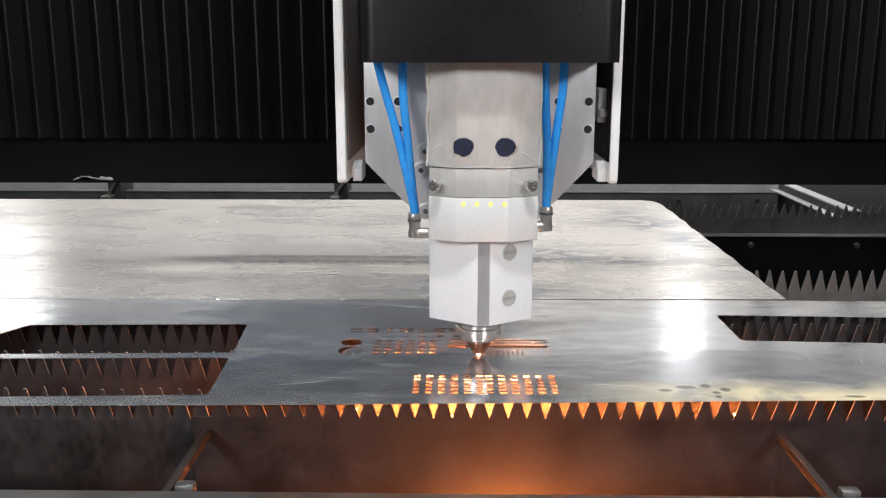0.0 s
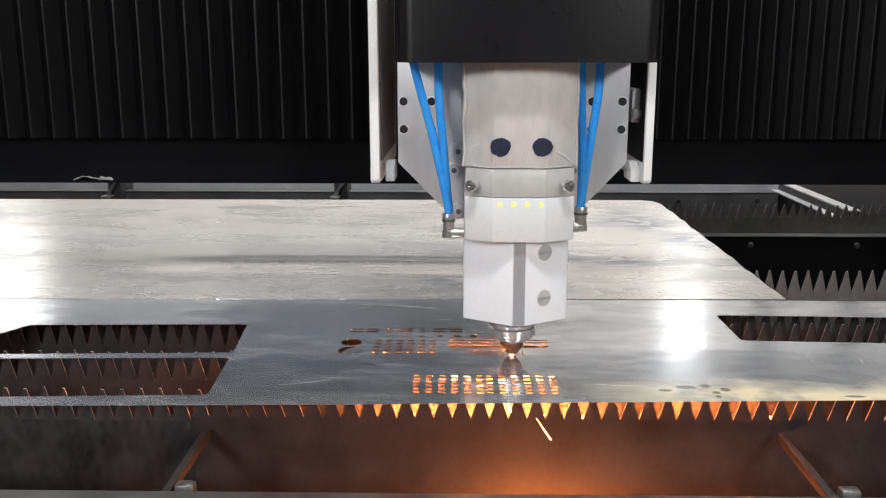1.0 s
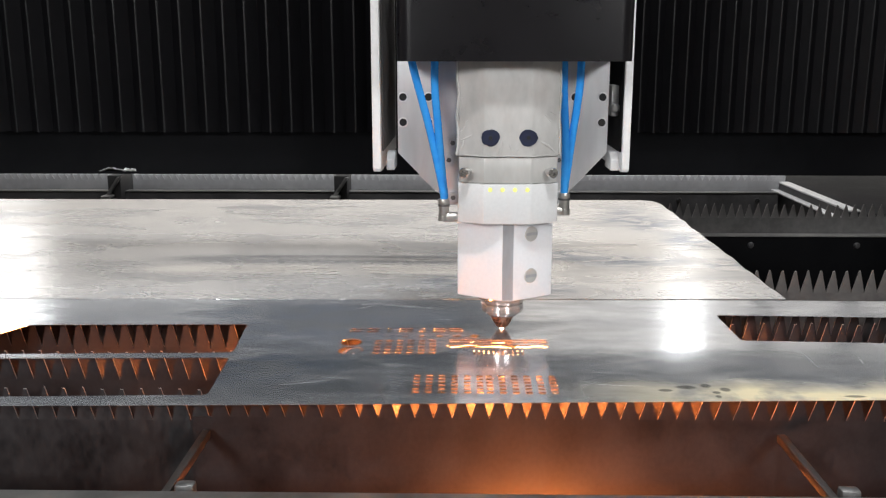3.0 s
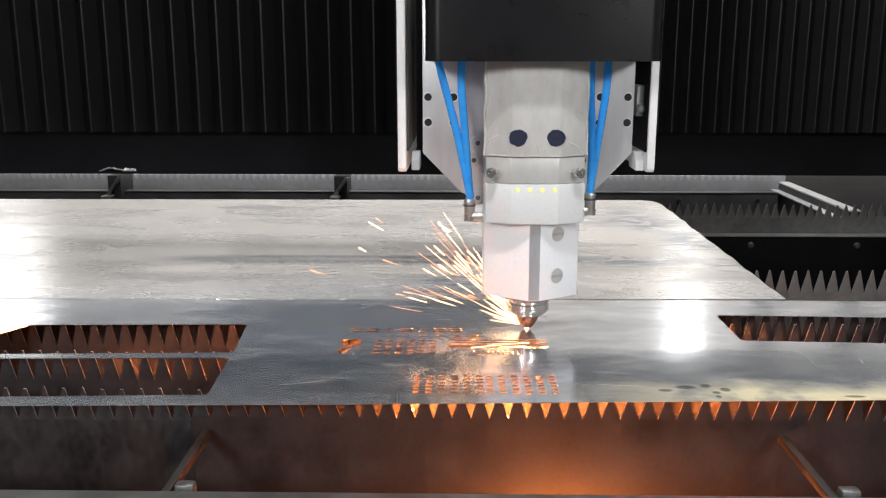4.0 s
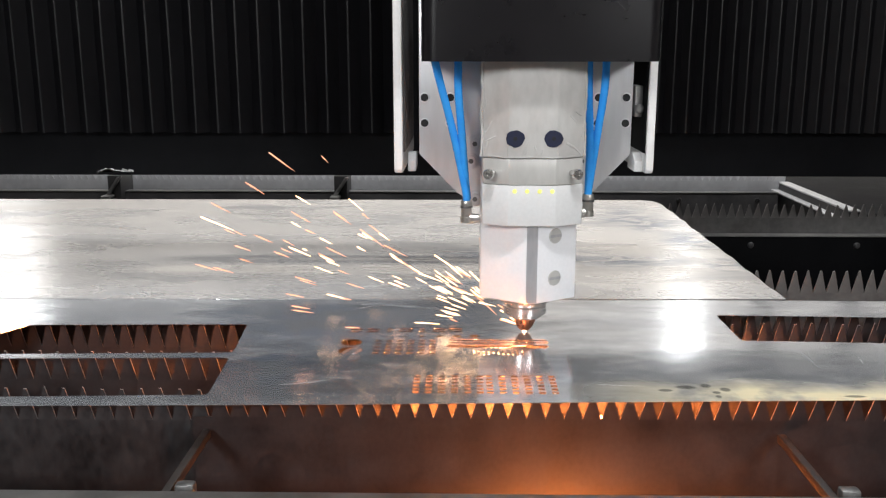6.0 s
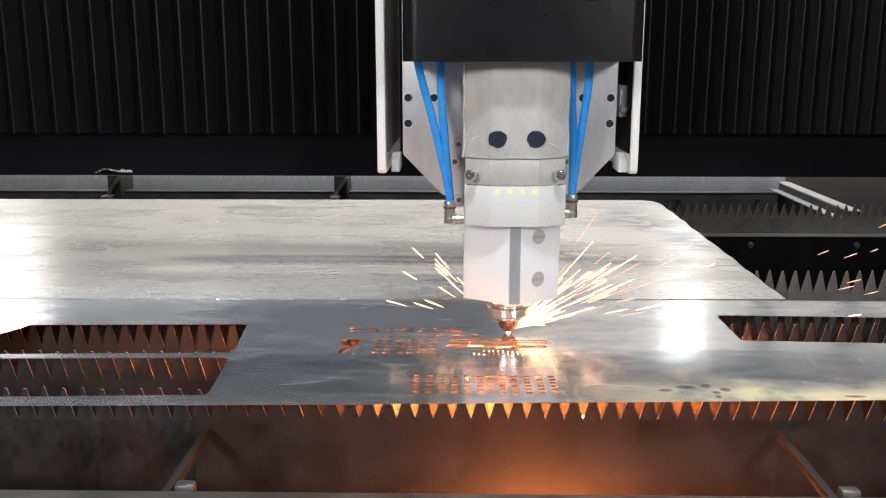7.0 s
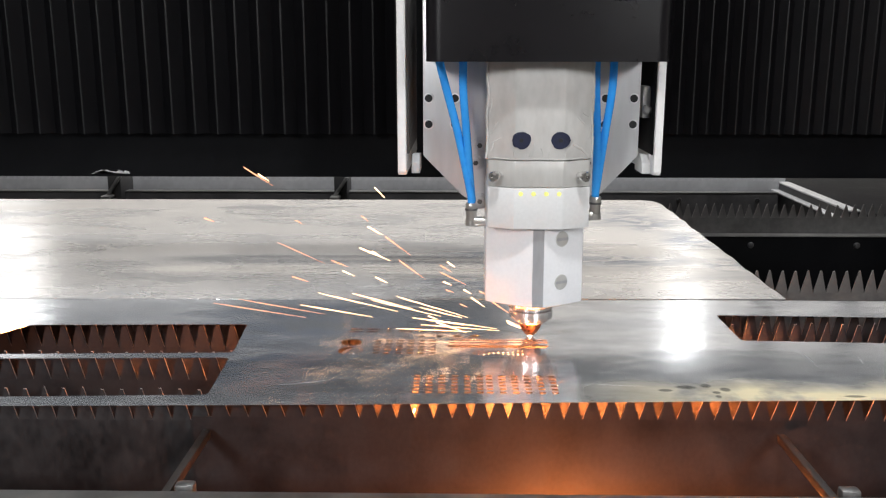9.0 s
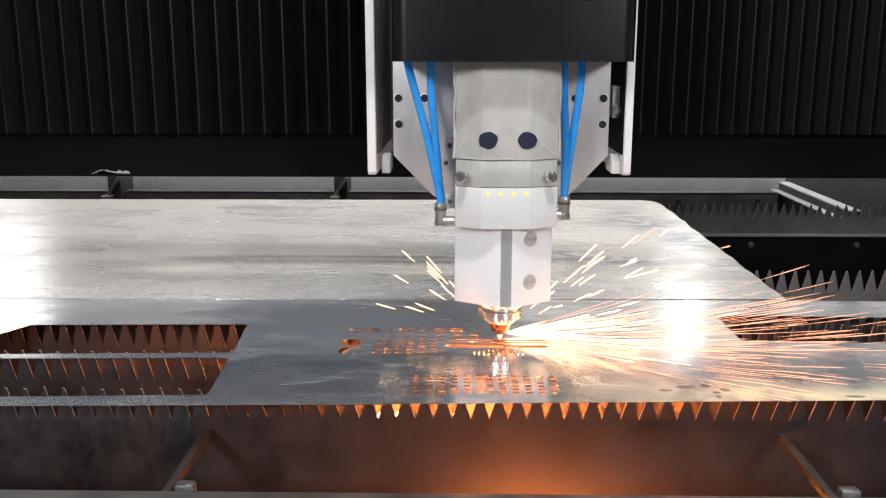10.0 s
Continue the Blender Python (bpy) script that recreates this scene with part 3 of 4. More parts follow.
def disc(cx, cy, r, n=28, ry=None):
    return [(cx + r * math.cos(2 * math.pi * k / n), cy + (ry or r) * math.sin(2 * math.pi * k / n)) for k in range(n)]


def sheets():
    outline = [(-1.6, 0.790), (-0.45, 0.8187), (-0.14, 0.8274), (0.43, 0.8496), (0.8, 0.852), (0.8, 1.209), (0.46, 1.215), (-1.6, 1.195)]
    holes = [
        rounded([(-0.60, 0.968), (-0.262, 0.981), (-0.2705, 1.0905), (-0.548, 1.0833), (-0.60, 0.99)], 0.007),
        rounded([(-0.62, 0.835), (-0.2555, 0.8505), (-0.262, 0.9636), (-0.62, 0.953)], 0.007),
        rounded([(0.3405, 1.1421), (0.3415, 1.0358), (0.75, 1.019), (0.75, 1.131)], 0.007),
        disc(-0.1289, 1.0207, 0.0125), disc(-0.1267, 0.9907, 0.0145),
    ]
    # seven letter-sized slots of a cut-out name, plain bars
    for k in range(7):
        cx = -0.128 + k * 0.0207
        cy = 1.0665 + k * 0.0006
        w = (0.0155, 0.0155, 0.006, 0.017, 0.006, 0.0155, 0.0165)[k]
        holes.append(rect(cx, cy + 0.0052, w, 0.0055))
        holes.append(rect(cx, cy - 0.0048, w, 0.0055))
    for k in range(6):
        holes.append(disc(-0.088 + k * 0.0215, 1.0435 + k * 0.0008, 0.0022 + 0.0007 * k, 14))
    # small grid, five rows of six
    for c in range(6):
        for r in range(5):
            holes.append(rect(-0.0965 + c * 0.0131, 0.982 + r * 0.0112 + c * 0.0003, 0.0075, 0.0058))
    # two long slots, a toothed slot and a comb
    holes.append(rect(0.0475, 1.0315, 0.118, 0.0045))
    holes.append(rect(0.0475, 1.0225, 0.118, 0.0045))
    comb = [(-0.0165, 1.009), (-0.012, 1.0055)]
    for k in range(20):
        x = -0.01 + k * 0.0057
        comb += [(x, 1.0055), (x + 0.0014, 1.0025), (x + 0.0038, 1.0025), (x + 0.0052, 1.0055)]
    comb += [(0.1072, 1.008), (0.103, 1.0135), (-0.0105, 1.0135)]
    holes.append(comb)
    for k in range(11):
        holes.append(rect(0.018 + k * 0.0056, 0.986, 0.0016, 0.0155))
    # two fields of small square openings
    for base in (-0.0445, 0.0325):
        for c in range(6):
            for r in range(6):
                holes.append(rect(base + c * 0.0134, 0.862 + r * 0.00935, 0.0066, 0.0055))
    tagged(pierced_sheet("cut_sheet", outline, holes, 0.0005, SHEET_USED), "scratched bare metal sheet with cut openings and heat-tinted edge", "metal sheet")
    rear = [(-1.6, 1.1953), (-0.2, 1.2092), (0.05, 1.2125), (0.46, 1.2215), (0.4605, 1.2215)]
    rng = random.Random(4)
    for k in range(1, 22):
        rear.append((0.4605 + 0.0015 * math.sin(k * 2.1) + rng.uniform(-0.001, 0.001), 1.2215 + k * 0.0365))
    rear += [(0.458, 2.03), (0.448, 2.06), (0.425, 2.0735), (-1.6, 2.058)]
    ob = pierced_sheet("rear_sheet", rear, [], 0.0008, SHEET_REAR)
    ob.location.z = 0.0004
    tagged(ob, "bright bare metal sheet with wavy smears, whole", "metal sheet")
    # pale scratches and a combed scuff on the sheets
    def scratch(parent, pts, w, z):
        bm = B()
        vs = []
        for k, (x, y) in enumerate(pts):
            a, b = pts[max(k - 1, 0)], pts[min(k + 1, len(pts) - 1)]
            d = Vector((b[0] - a[0], b[1] - a[1])).normalized()
            ww = w * (0.3 if k in (0, len(pts) - 1) else 1)
            vs.append((bm.verts.new((x - d.y * ww, y + d.x * ww, z)), bm.verts.new((x + d.y * ww, y - d.x * ww, z))))
        for (a, b), (c, e) in zip(vs, vs[1:]):
            bm.faces.new((a, b, e, c))
        part("scratch", bm, SCRATCH, parent, "pale scratch")
    front = bpy.data.objects["cut_sheet"]
    for k in range(26):
        x, y = rng.uniform(-0.2, 0.6), rng.uniform(0.87, 1.19)
        if -0.16 < x < 0.12 and y < 1.1 or x > 0.3 and 1.0 < y < 1.16:
            continue
        a, ln = rng.gauss(0.15, 0.5), rng.uniform(0.015, 0.07)
        scratch(front, [(x + ln * u * math.cos(a), y + ln * u * math.sin(a) + 0.004 * u * u) for u in (-0.5, -0.2, 0.15, 0.5)], rng.uniform(0.00015, 0.0003), 0.0002)
    for k in range(20):
        x, y = rng.uniform(-0.7, 0.42), rng.uniform(1.24, 2.0)
        a, ln = rng.gauss(0, 0.3), rng.uniform(0.03, 0.12)
        scratch(ob, [(x + ln * u * math.cos(a), y + ln * u * math.sin(a)) for u in (-0.5, -0.1, 0.2, 0.5)], rng.uniform(0.0003, 0.0007), 0.0002)
    for k in range(7):
        x = -0.515 + k * 0.0115
        scratch(ob, [(x, 1.247 - 0.002 * abs(k - 3)), (x + 0.006, 1.236), (x + 0.012, 1.228), (x + 0.020, 1.222 + 0.001 * k)], 0.0018, 0.0002)
    slug = lathe(B(), [(0.0138, 0), (0.0138, 0.0012)], (0, 0, 0), "z", 26)
    for f in slug.faces:
        f.smooth = False
    s = part("cut_out_disc", slug, SHEET_USED)
    s.matrix_world = pose(-0.1255, 0.992, -0.006, 14, -10, 0)
    tagged(s, "loose round slug tipped in its hole", "metal disc")


sheets()

# ---- head path: seconds, x, y, lift ----
PATH = [(0, 0.0229, 0.9786, 0), (0.5, 0.0422, 0.9786, 0), (1, 0.061, 0.9786, 0), (1.5, 0.0711, 0.9786, 0), (1.6, 0.0711, 0.9786, 0.021),
        (1.7, 0.0647, 0.9936, 0.069), (1.8, 0.0511, 1.0686, 0.1105), (1.9, 0.0497, 1.0781, 0.110), (2.0, 0.049, 1.0781, 0.0735),
        (2.1, 0.049, 1.0781, 0.043), (2.2, 0.049, 1.0781, 0.0165), (2.3, 0.049, 1.0781, 0.003), (2.4, 0.049, 1.0781, 0), (2.7, 0.0475, 1.0781, 0),
        (3.25, 0.067, 1.0781, 0), (3.8, 0.0868, 1.0781, 0), (4, 0.0855, 1.0781, 0), (4.5, 0.0619, 1.0781, 0), (5, 0.0484, 1.0781, 0), (5.5, 0.0623, 1.0701, 0),
        (5.7, 0.0695, 1.0686, 0), (6.25, 0.087, 1.0656, 0), (6.8, 0.0677, 1.0616, 0), (7, 0.0614, 1.0616, 0), (7.5, 0.0495, 1.0616, 0),
        (8, 0.0611, 1.0566, 0), (8.5, 0.0773, 1.0546, 0), (9, 0.0873, 1.0486, 0), (9.5, 0.0612, 1.0486, 0), (10, 0.0506, 1.0486, 0)]


# ---- gantry beam and bellows ----
def gantry():
    g = tagged(new("gantry_beam"), "long matt black gantry beam across the bed", "gantry beam")
    part("beam_skirt", box(B(), -1.7, 1.5, 0.342, 0.35, 0.148, 0.75, 0.002), BEAM, g, "thin matt black front plate")
    part("beam_body", box(B(), -1.7, 1.5, 0.351, 0.55, 0.47, 0.75, 0.004), BEAM, g)
    rng = random.Random(2)
    bm = B()
    for k in range(16):
        x = -0.553 + rng.gauss(0, 0.012)
        w, h = rng.uniform(0.002, 0.008), rng.uniform(0.001, 0.005)
        v = [bm.verts.new(p) for p in ((x - w, 0.3412, 0.1525), (x + w, 0.3412, 0.1525), (x + w * 0.9, 0.3412, 0.1525 + h), (x - w * 0.2, 0.3412, 0.1525 + h * 1.4))]
        bm.faces.new(v)
    part("chipped_paint", bm, RAILM, g, "chipped bare metal patch")
    return g


FOLDS = []


def bellows():
    """Two runs of upright folds hung before the beam, from the carriage to the beam's ends."""
    b = tagged(new("bellows"), "black pleated bellows hung along the gantry beam", "bellows")
    bm = B()
    w, d = 0.020, 0.014
    prism(bm, [(-w, 0.004), (-w * 0.08, -d), (w * 0.08, -d), (w, 0.004), (w, 0.006), (-w, 0.006)], 0, 0.45, "z")
    left = part("fold", bm, BELLOWS, b)
    bm = B()
    w, d = 0.0145, 0.007
    prism(bm, [(-w, 0.004), (-w * 0.08, -d), (w * 0.08, -d), (w, 0.004), (w, 0.006), (-w, 0.006)], 0, 0.45, "z")
    right = part("fold", bm, BELLOWS, b)
    piping = []
    for d in (0.014, 0.007):
        # thin strip along each crest, a little lighter than the fold
        bm = box(B(), -0.0007, 0.0007, -d - 0.0012, -d + 0.001, 0, 0.45)
        me = bpy.data.meshes.new("fold_edge")
        bm.to_mesh(me)
        bm.free()
        me.materials.append(PIPING)
        piping.append(me)
    nl, nr = 33, 32
    for n, first, end, off in ((nl, left, -1.2, -0.165), (nr, right, 0.95, 0.165)):
        for k in range(n):
            ob = first
            if k:
                ob = new("fold", first.data)
                ob.parent = b
            e = new("fold_edge", piping[0] if first is left else piping[1])
            e.parent = ob
            FOLDS.append((ob, (k + 0.5) / n, end, off))
    return b


# ---- carriage ----
def carriage():
    c = tagged(new("carriage"), "white-sided carriage hung on the gantry beam", "machine carriage")
    for s, name in ((-1, "side_panel"), (1, "side_panel")):
        xa, xb = (-0.1622, -0.1515) if s < 0 else (0.1465, 0.1565)
        p = part(name, prism(B(), [(0.028, 0.198), (0.033, 0.194), (0.1, 0.194), (0.3, 0.194), (0.3, 0.75), (0.028, 0.75)], xa, xb, "x", 0.002), WHITE, c, "white powder-coated side panel")
        xa, xb = sorted((s * 0.136, s * 0.1463))
        part("inner_bracket", prism(B(), [(0.045, 0.1945), (0.09, 0.1945), (0.09, 0.215), (0.06, 0.217), (0.045, 0.208)], xa, xb, "x", 0.001), WHITE if s > 0 else MIDGREY, p)
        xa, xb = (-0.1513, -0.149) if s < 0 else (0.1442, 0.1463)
        # dark sheets stand for shade on the inner faces, paler on the left
        part("inner_shade", box(B(), xa, xb, 0.032 if s > 0 else 0.04, 0.25, 0.219, 0.74, 0.0005), BEAM if s > 0 else GREYSLAT, p, "dark sheet painted for the shade inside the panel")
    lug = part("cable_bracket", box(B(), 0.1345, 0.144, 0.05, 0.088, 0.262, 0.3, 0.0015), RAILM, c, "pale cable bracket")
    part("hook", lathe(B(), [(0.006, 0), (0.006, -0.006), (0.0035, -0.008)], (0.139, 0.05, 0.272), "y", 14), DARKST, lug)
    part("back_plate", box(B(), -0.135, 0.135, 0.2, 0.215, 0.196, 0.74, 0.001), MIDGREY, c, "grey steel back plate")
    for s in (-1, 1):
        r = part("guide_rail", box(B(), s * 0.1 - 0.01, s * 0.1 + 0.01, 0.15, 0.2, 0.2, 0.74, 0.001), STEEL, c, "ground steel guide rail")
        for z in (0.205, 0.24, 0.3):
            part("rail_screw", lathe(B(), [(0.005, 0), (0.005, -0.004), (0.003, -0.0045)], (s * 0.1, 0.15, z), "y", 12), HOLE, r)
        blk = part("guide_block", box(B(), s * 0.118 - 0.016, s * 0.118 + 0.016, 0.105, 0.149, 0.255, 0.285, 0.002), PLATE, c)
        part("block_screw", lathe(B(), [(0.006, 0), (0.006, -0.006), (0.003, -0.0065)], (s * 0.122, 0.105, 0.262), "y", 12), HOLE, blk)
    part("ball_screw", lathe(B(), [(0.008 + 0.001 * (i % 2), 0.2 + i * 0.004) for i in range(130)], (-0.04, 0.17, 0), "z", 12), STEEL, c)
    return c


# ---- laser head: origin at the nozzle tip ----
def screw(parent, x, y, z, r=0.008, mat=None):
    """A socket-head screw with washer that faces the front."""
    w = part("washer", lathe(B(), [(r * 1.3, 0), (r * 1.3, -0.0012), (r * 1.22, -0.0016), (r * 0.9, -0.0016)], (x, y, z), "y", 24), mat or PALEGREY, parent)
    hd = part("screw_head", lathe(B(), [(r * 0.88, -0.0016), (r * 0.88, -0.0052), (r * 0.78, -0.006), (r * 0.44, -0.006)], (x, y, z), "y", 24), mat or PLATE, w)
    part("socket", lathe(B(), [(r * 0.43, -0.0058), (r * 0.42, -0.0063)], (x, y, z), "y", 6), DARKST, hd)


def laser_head():
    h = tagged(new("laser_cutting_head"), "white laser cutting head with taped housing and blue hoses", "laser head")
    # lower block: two broad faces meet in a grey chamfer
    lower = part("lower_block", prism(B(), [(-0.056, -0.02), (-0.0035, -0.05), (0.0105, -0.05), (0.0585, -0.02), (0.0585, 0.045), (-0.056, 0.045)], 0.0484, 0.152, "z", 0.0012), BLOCK, h, "white anodised lower block")
    part("chamfer_strip", prism(B(), [(-0.0028, -0.0512), (0.0098, -0.0512), (0.0098, -0.0495), (-0.0028, -0.0495)], 0.0496, 0.151, "z"), CHAMF, lower, "grey milled chamfer")
    ang = math.degrees(math.atan2(0.03, 0.048))
    for z in (0.128, 0.0768):
        bm = lathe(B(), [(0.0092, 0.003), (0.0092, -0.0005), (0.0086, -0.001), (0.0004, -0.001)], (0, 0, 0), "y", 24)
        s = part("screw_head", bm, DRAWER, lower, "slotted steel screw head")
        s.matrix_local = pose(0.0315, -0.0369, z, 0, 0, ang)
        part("slot", box(B(), -0.0083, 0.0083, -0.0014, -0.00101, -0.0016, 0.0016), CHAMF, s)
    # turned collar, sensor ring, nozzle
    part("collar", lathe(B(), [(0.036, 0.0478), (0.034, 0.043), (0.03, 0.04), (0.0262, 0.039), (0.0262, 0.036), (0.024, 0.035)], (0, 0, 0)), RINGM, h, "polished steel collar")
    part("lock_ring", lathe(B(), [(0.024, 0.0349), (0.0262, 0.0345), (0.0268, 0.0338), (0.0268, 0.0252), (0.0262, 0.0245), (0.0205, 0.0243), (0.0205, 0.0232), (0.0215, 0.0228), (0.0215, 0.0206), (0.021, 0.0203)], (0, 0, 0), "z", 36), RINGM, h, "turned steel lock ring")
    part("ceramic_ring", lathe(B(), [(0.0203, 0.0204), (0.019, 0.0186), (0.017, 0.0181)], (0, 0, 0)), RINGM, h, "pale sensor ring")
    part("nozzle", lathe(B(), [(0.0142, 0.018), (0.0138, 0.0145), (0.0112, 0.0082), (0.0078, 0.0034), (0.0056, 0.0012), (0.005, 0.001), (0.0018, 0.001), (0.0016, 0.004)], (0, 0, 0)), COPPER, h, "worn copper nozzle")
    # cap with four lights
    foot = [(-0.0555, -0.045), (-0.026, -0.06), (0.0285, -0.06), (0.0605, -0.045), (0.0605, 0.045), (-0.0555, 0.045)]

    def face(x):
        """Depth of the housing's front at x."""
        return -0.06 + 0.015 * max(0, (-0.026 - x) / 0.0295, (x - 0.0285) / 0.032)

    cap = part("cap", prism(B(), foot, 0.1435, 0.1905, "z", 0.0012), CAPM, h, "pale grey chamfered cap")
    for k in range(4):
        part("led", lathe(B(), [(0.0026, 0.001), (0.0026, -0.0003), (0.0015, -0.0009)], (-0.0187 + k * 0.01427, -0.06, 0.1842), "y", 14), LED, cap, "lit yellow indicator light")
    # window drawer with two thumbscrews
    foot2 = [(a * 0.985, b * 0.985) for a, b in foot]
    drawer = part("lens_drawer", prism(B(), foot2, 0.1912, 0.221, "z", 0.0008), DRAWER, h, "pale metal lens drawer")
    for x, y, tilt in ((-0.043, -0.0505, -26), (0.0465, -0.0505, 26)):
        bm = lathe(B(), [(0.0036, 0.004), (0.0036, -0.008), (0.0058, -0.0085), (0.0062, -0.0145), (0.0052, -0.016), (0.0026, -0.016), (0.002, -0.014)], (0, 0, 0), "y", 20)
        t = part("thumbscrew", bm, STEEL, drawer, "knurled steel thumbscrew")
        t.matrix_local = pose(x, y, 0.204, 0, 0, tilt)
    # taped housing
    shroud = part("taped_housing", prism(B(), [(a * 1.0, b) for a, b in foot], 0.2216, 0.36, "z", 0.0015), TAPE, h, "cream masking tape over the housing")
    rng = random.Random(11)
    for x, z in ((-0.019, 0.244), (0.0245, 0.244)):
        bm = B()
        n = 22
        rim = [0.0108 * (1 + rng.uniform(-0.07, 0.07)) for _ in range(n)]
        for s, yy in ((1, -0.0607), (0.93, -0.0613)):
            vs = [bm.verts.new((x + s * rim[k] * math.cos(2 * math.pi * k / n), yy, z + s * 0.88 * rim[k] * math.sin(2 * math.pi * k / n))) for k in range(n)]
            if s == 1:
                v0 = vs
        for k in range(n):
            bm.faces.new((v0[k], v0[(k + 1) % n], vs[(k + 1) % n], vs[k]))
        bm.faces.new(vs)
        bmesh.ops.recalc_face_normals(bm, faces=bm.faces[:])
        plug = part("view_plug", bm, INK, shroud, "blue-black round plug torn through the tape")
        part("plug_centre", lathe(B(), [(0.0024, 0), (0.002, -0.0006)], (x, -0.0613, z), "y", 12), HOLE, plug)
    # loose wrinkled tape: low ridges half sunk in the tape, and torn edges that stand off at the sides
    def wrinkle(pts, r, sunk=0.45):
        bm = tube(B(), [(x, face(x) + sunk * r, z) for x, z in pts], r, 7, 7)
        for v in bm.verts:
            v.co += Vector((rng.uniform(-1, 1), rng.uniform(-0.4, 0.4), rng.uniform(-1, 1))) * r * 0.45
        part("tape_crease", bm, TAPE, shroud, "crumpled tape edge")

    def fold(x, z, ang, ln, r=0.0011):
        """A short pinch in the tape, steep on one side."""
        c, q = math.cos(radians(ang)), math.sin(radians(ang))
        wrinkle([(x - c * ln / 2, z - q * ln / 2), (x - c * ln * 0.1 + q * 0.001, z - q * ln * 0.1), (x + c * ln / 2, z + q * ln / 2)], r, 0.6)
    wrinkle([(-0.0558, 0.335), (-0.0568, 0.31), (-0.0555, 0.295), (-0.057, 0.27), (-0.056, 0.245), (-0.0572, 0.222)], 0.0015, 0)
    wrinkle([(0.0605, 0.335), (0.0612, 0.29), (0.0606, 0.262), (0.0616, 0.24), (0.0608, 0.223)], 0.0012, 0)
    wrinkle([(0.0385, 0.2385), (0.047, 0.234), (0.054, 0.2275), (0.058, 0.223)], 0.0016, 0.5)
    for x, z, ang, ln in ((-0.049, 0.256, 62, 0.016), (-0.046, 0.243, 28, 0.013), (-0.051, 0.236, 75, 0.012), (-0.006, 0.2335, 82, 0.014), (-0.0105, 0.228, 60, 0.009),
                          (0.004, 0.230, 100, 0.011), (0.011, 0.2275, 70, 0.008), (0.047, 0.2655, -48, 0.012), (0.053, 0.271, -30, 0.009), (0.0575, 0.252, 85, 0.014),
                          (-0.053, 0.281, 80, 0.016), (0.029, 0.2285, 95, 0.009), (-0.0275, 0.2275, 80, 0.008)):
        fold(x, z, ang, ln)
    wrinkle([(-0.05, 0.2235), (-0.024, 0.2226), (0.0, 0.2232), (0.027, 0.2224), (0.05, 0.2238)], 0.0007)
    # mounting plate with bores
    plate = part("mounting_plate", prism(B(), [(-0.132, 0.42), (-0.132, 0.2145), (-0.084, 0.165), (-0.06, 0.15), (0.06, 0.15), (0.085, 0.165), (0.1315, 0.2145), (0.1315, 0.42)], 0.05, 0.062, "y", 0.0012), PLATE, h, "brushed aluminium mounting plate")
    for x in (-0.1251, -0.0932, 0.0895, 0.1237):
        for z in (0.2841, 0.2527):
            # flat dark disc; its colour stands for the shade inside the bore
            part("bore", lathe(B(), [(0.0047, 0.0005), (0.0047, -0.0004), (0.0001, -0.0004)], (x, 0.0499, z), "y", 18), HOLE, plate)
            part("bore_rim", lathe(B(), [(0.0064, 0.0004), (0.0064, -0.0002), (0.0052, -0.0006), (0.0048, -0.0004), (0.0048, 0.0004)], (x, 0.0499, z), "y", 18), LEDGE, plate)
    for x, z in ((-0.0673, 0.2059), (-0.0626, 0.2274), (0.0706, 0.2062), (-0.062, 0.158), (0.066, 0.158)):
        screw(plate, x, 0.0495, z, 0.0078)
    # hoses and fittings
    for pts in ([(-0.1127, -0.01, 0.345), (-0.108, -0.012, 0.318), (-0.09, -0.01, 0.25), (-0.0745, -0.004, 0.178), (-0.073, 0, 0.162)],
                [(-0.083, -0.012, 0.345), (-0.0835, -0.014, 0.30), (-0.0795, -0.013, 0.25), (-0.0745, -0.003, 0.19), (-0.072, 0.006, 0.165)],
                [(0.0673, -0.012, 0.345), (0.0685, -0.014, 0.29), (0.072, -0.011, 0.235), (0.0735, 0, 0.168)],
                [(0.0880, -0.01, 0.345), (0.0865, -0.014, 0.30), (0.081, -0.011, 0.25), (0.0755, -0.003, 0.195), (0.074, 0.006, 0.17)]):
        part("air_hose", tube(B(), pts, 0.0046), TUBE, h, "glossy blue air hose")
    for x, z in ((-0.073, 0.158), (0.0738, 0.166)):
        f = part("hose_fitting", lathe(B(), [(0.0062, 0.006), (0.007, 0.004), (0.007, 0.0), (0.0064, -0.001), (0.0064, -0.014), (0.0072, -0.0145), (0.0072, -0.021)], (x, 0, z), "z", 20), CHROME, h, "nickel-plated push-in fitting")
        part("fitting_elbow", lathe(B(), [(0.006, 0), (0.0065, 0.004), (0.0055, 0.018)] if x < 0 else [(0.006, 0), (0.0065, -0.004), (0.0055, -0.018)], (x, 0, z - 0.0165), "x", 16), CHROME, f)
        part("fitting_collar", lathe(B(), [(0.0076, 0.0), (0.0076, 0.0025)], (x, 0, z - 0.003), "z", 20), DARKST, f)
    # black hood: front and sides, open below
    def corner(cx, cy, r, a0):
        return [(cx + r * math.cos(radians(a0 + k * 15)), cy + r * math.sin(radians(a0 + k * 15))) for k in range(7)]
    o = [(-0.1235, 0.04)] + corner(-0.1235 + 0.017, -0.09 + 0.017, 0.017, 180) + corner(0.1348 - 0.017, -0.09 + 0.017, 0.017, 270) + [(0.1348, 0.04)]
    i = [(0.1328, 0.04)] + corner(0.1328 - 0.015, -0.088 + 0.015, 0.015, 270)[::-1] + corner(-0.1215 + 0.015, -0.088 + 0.015, 0.015, 180)[::-1] + [(-0.1215, 0.04)]
    part("hood", prism(B(), o + i, 0.3292, 0.75, "z"), COVER, h, "satin black sheet-metal hood")
    return h


GANTRY = gantry()
BELLOW = bellows()
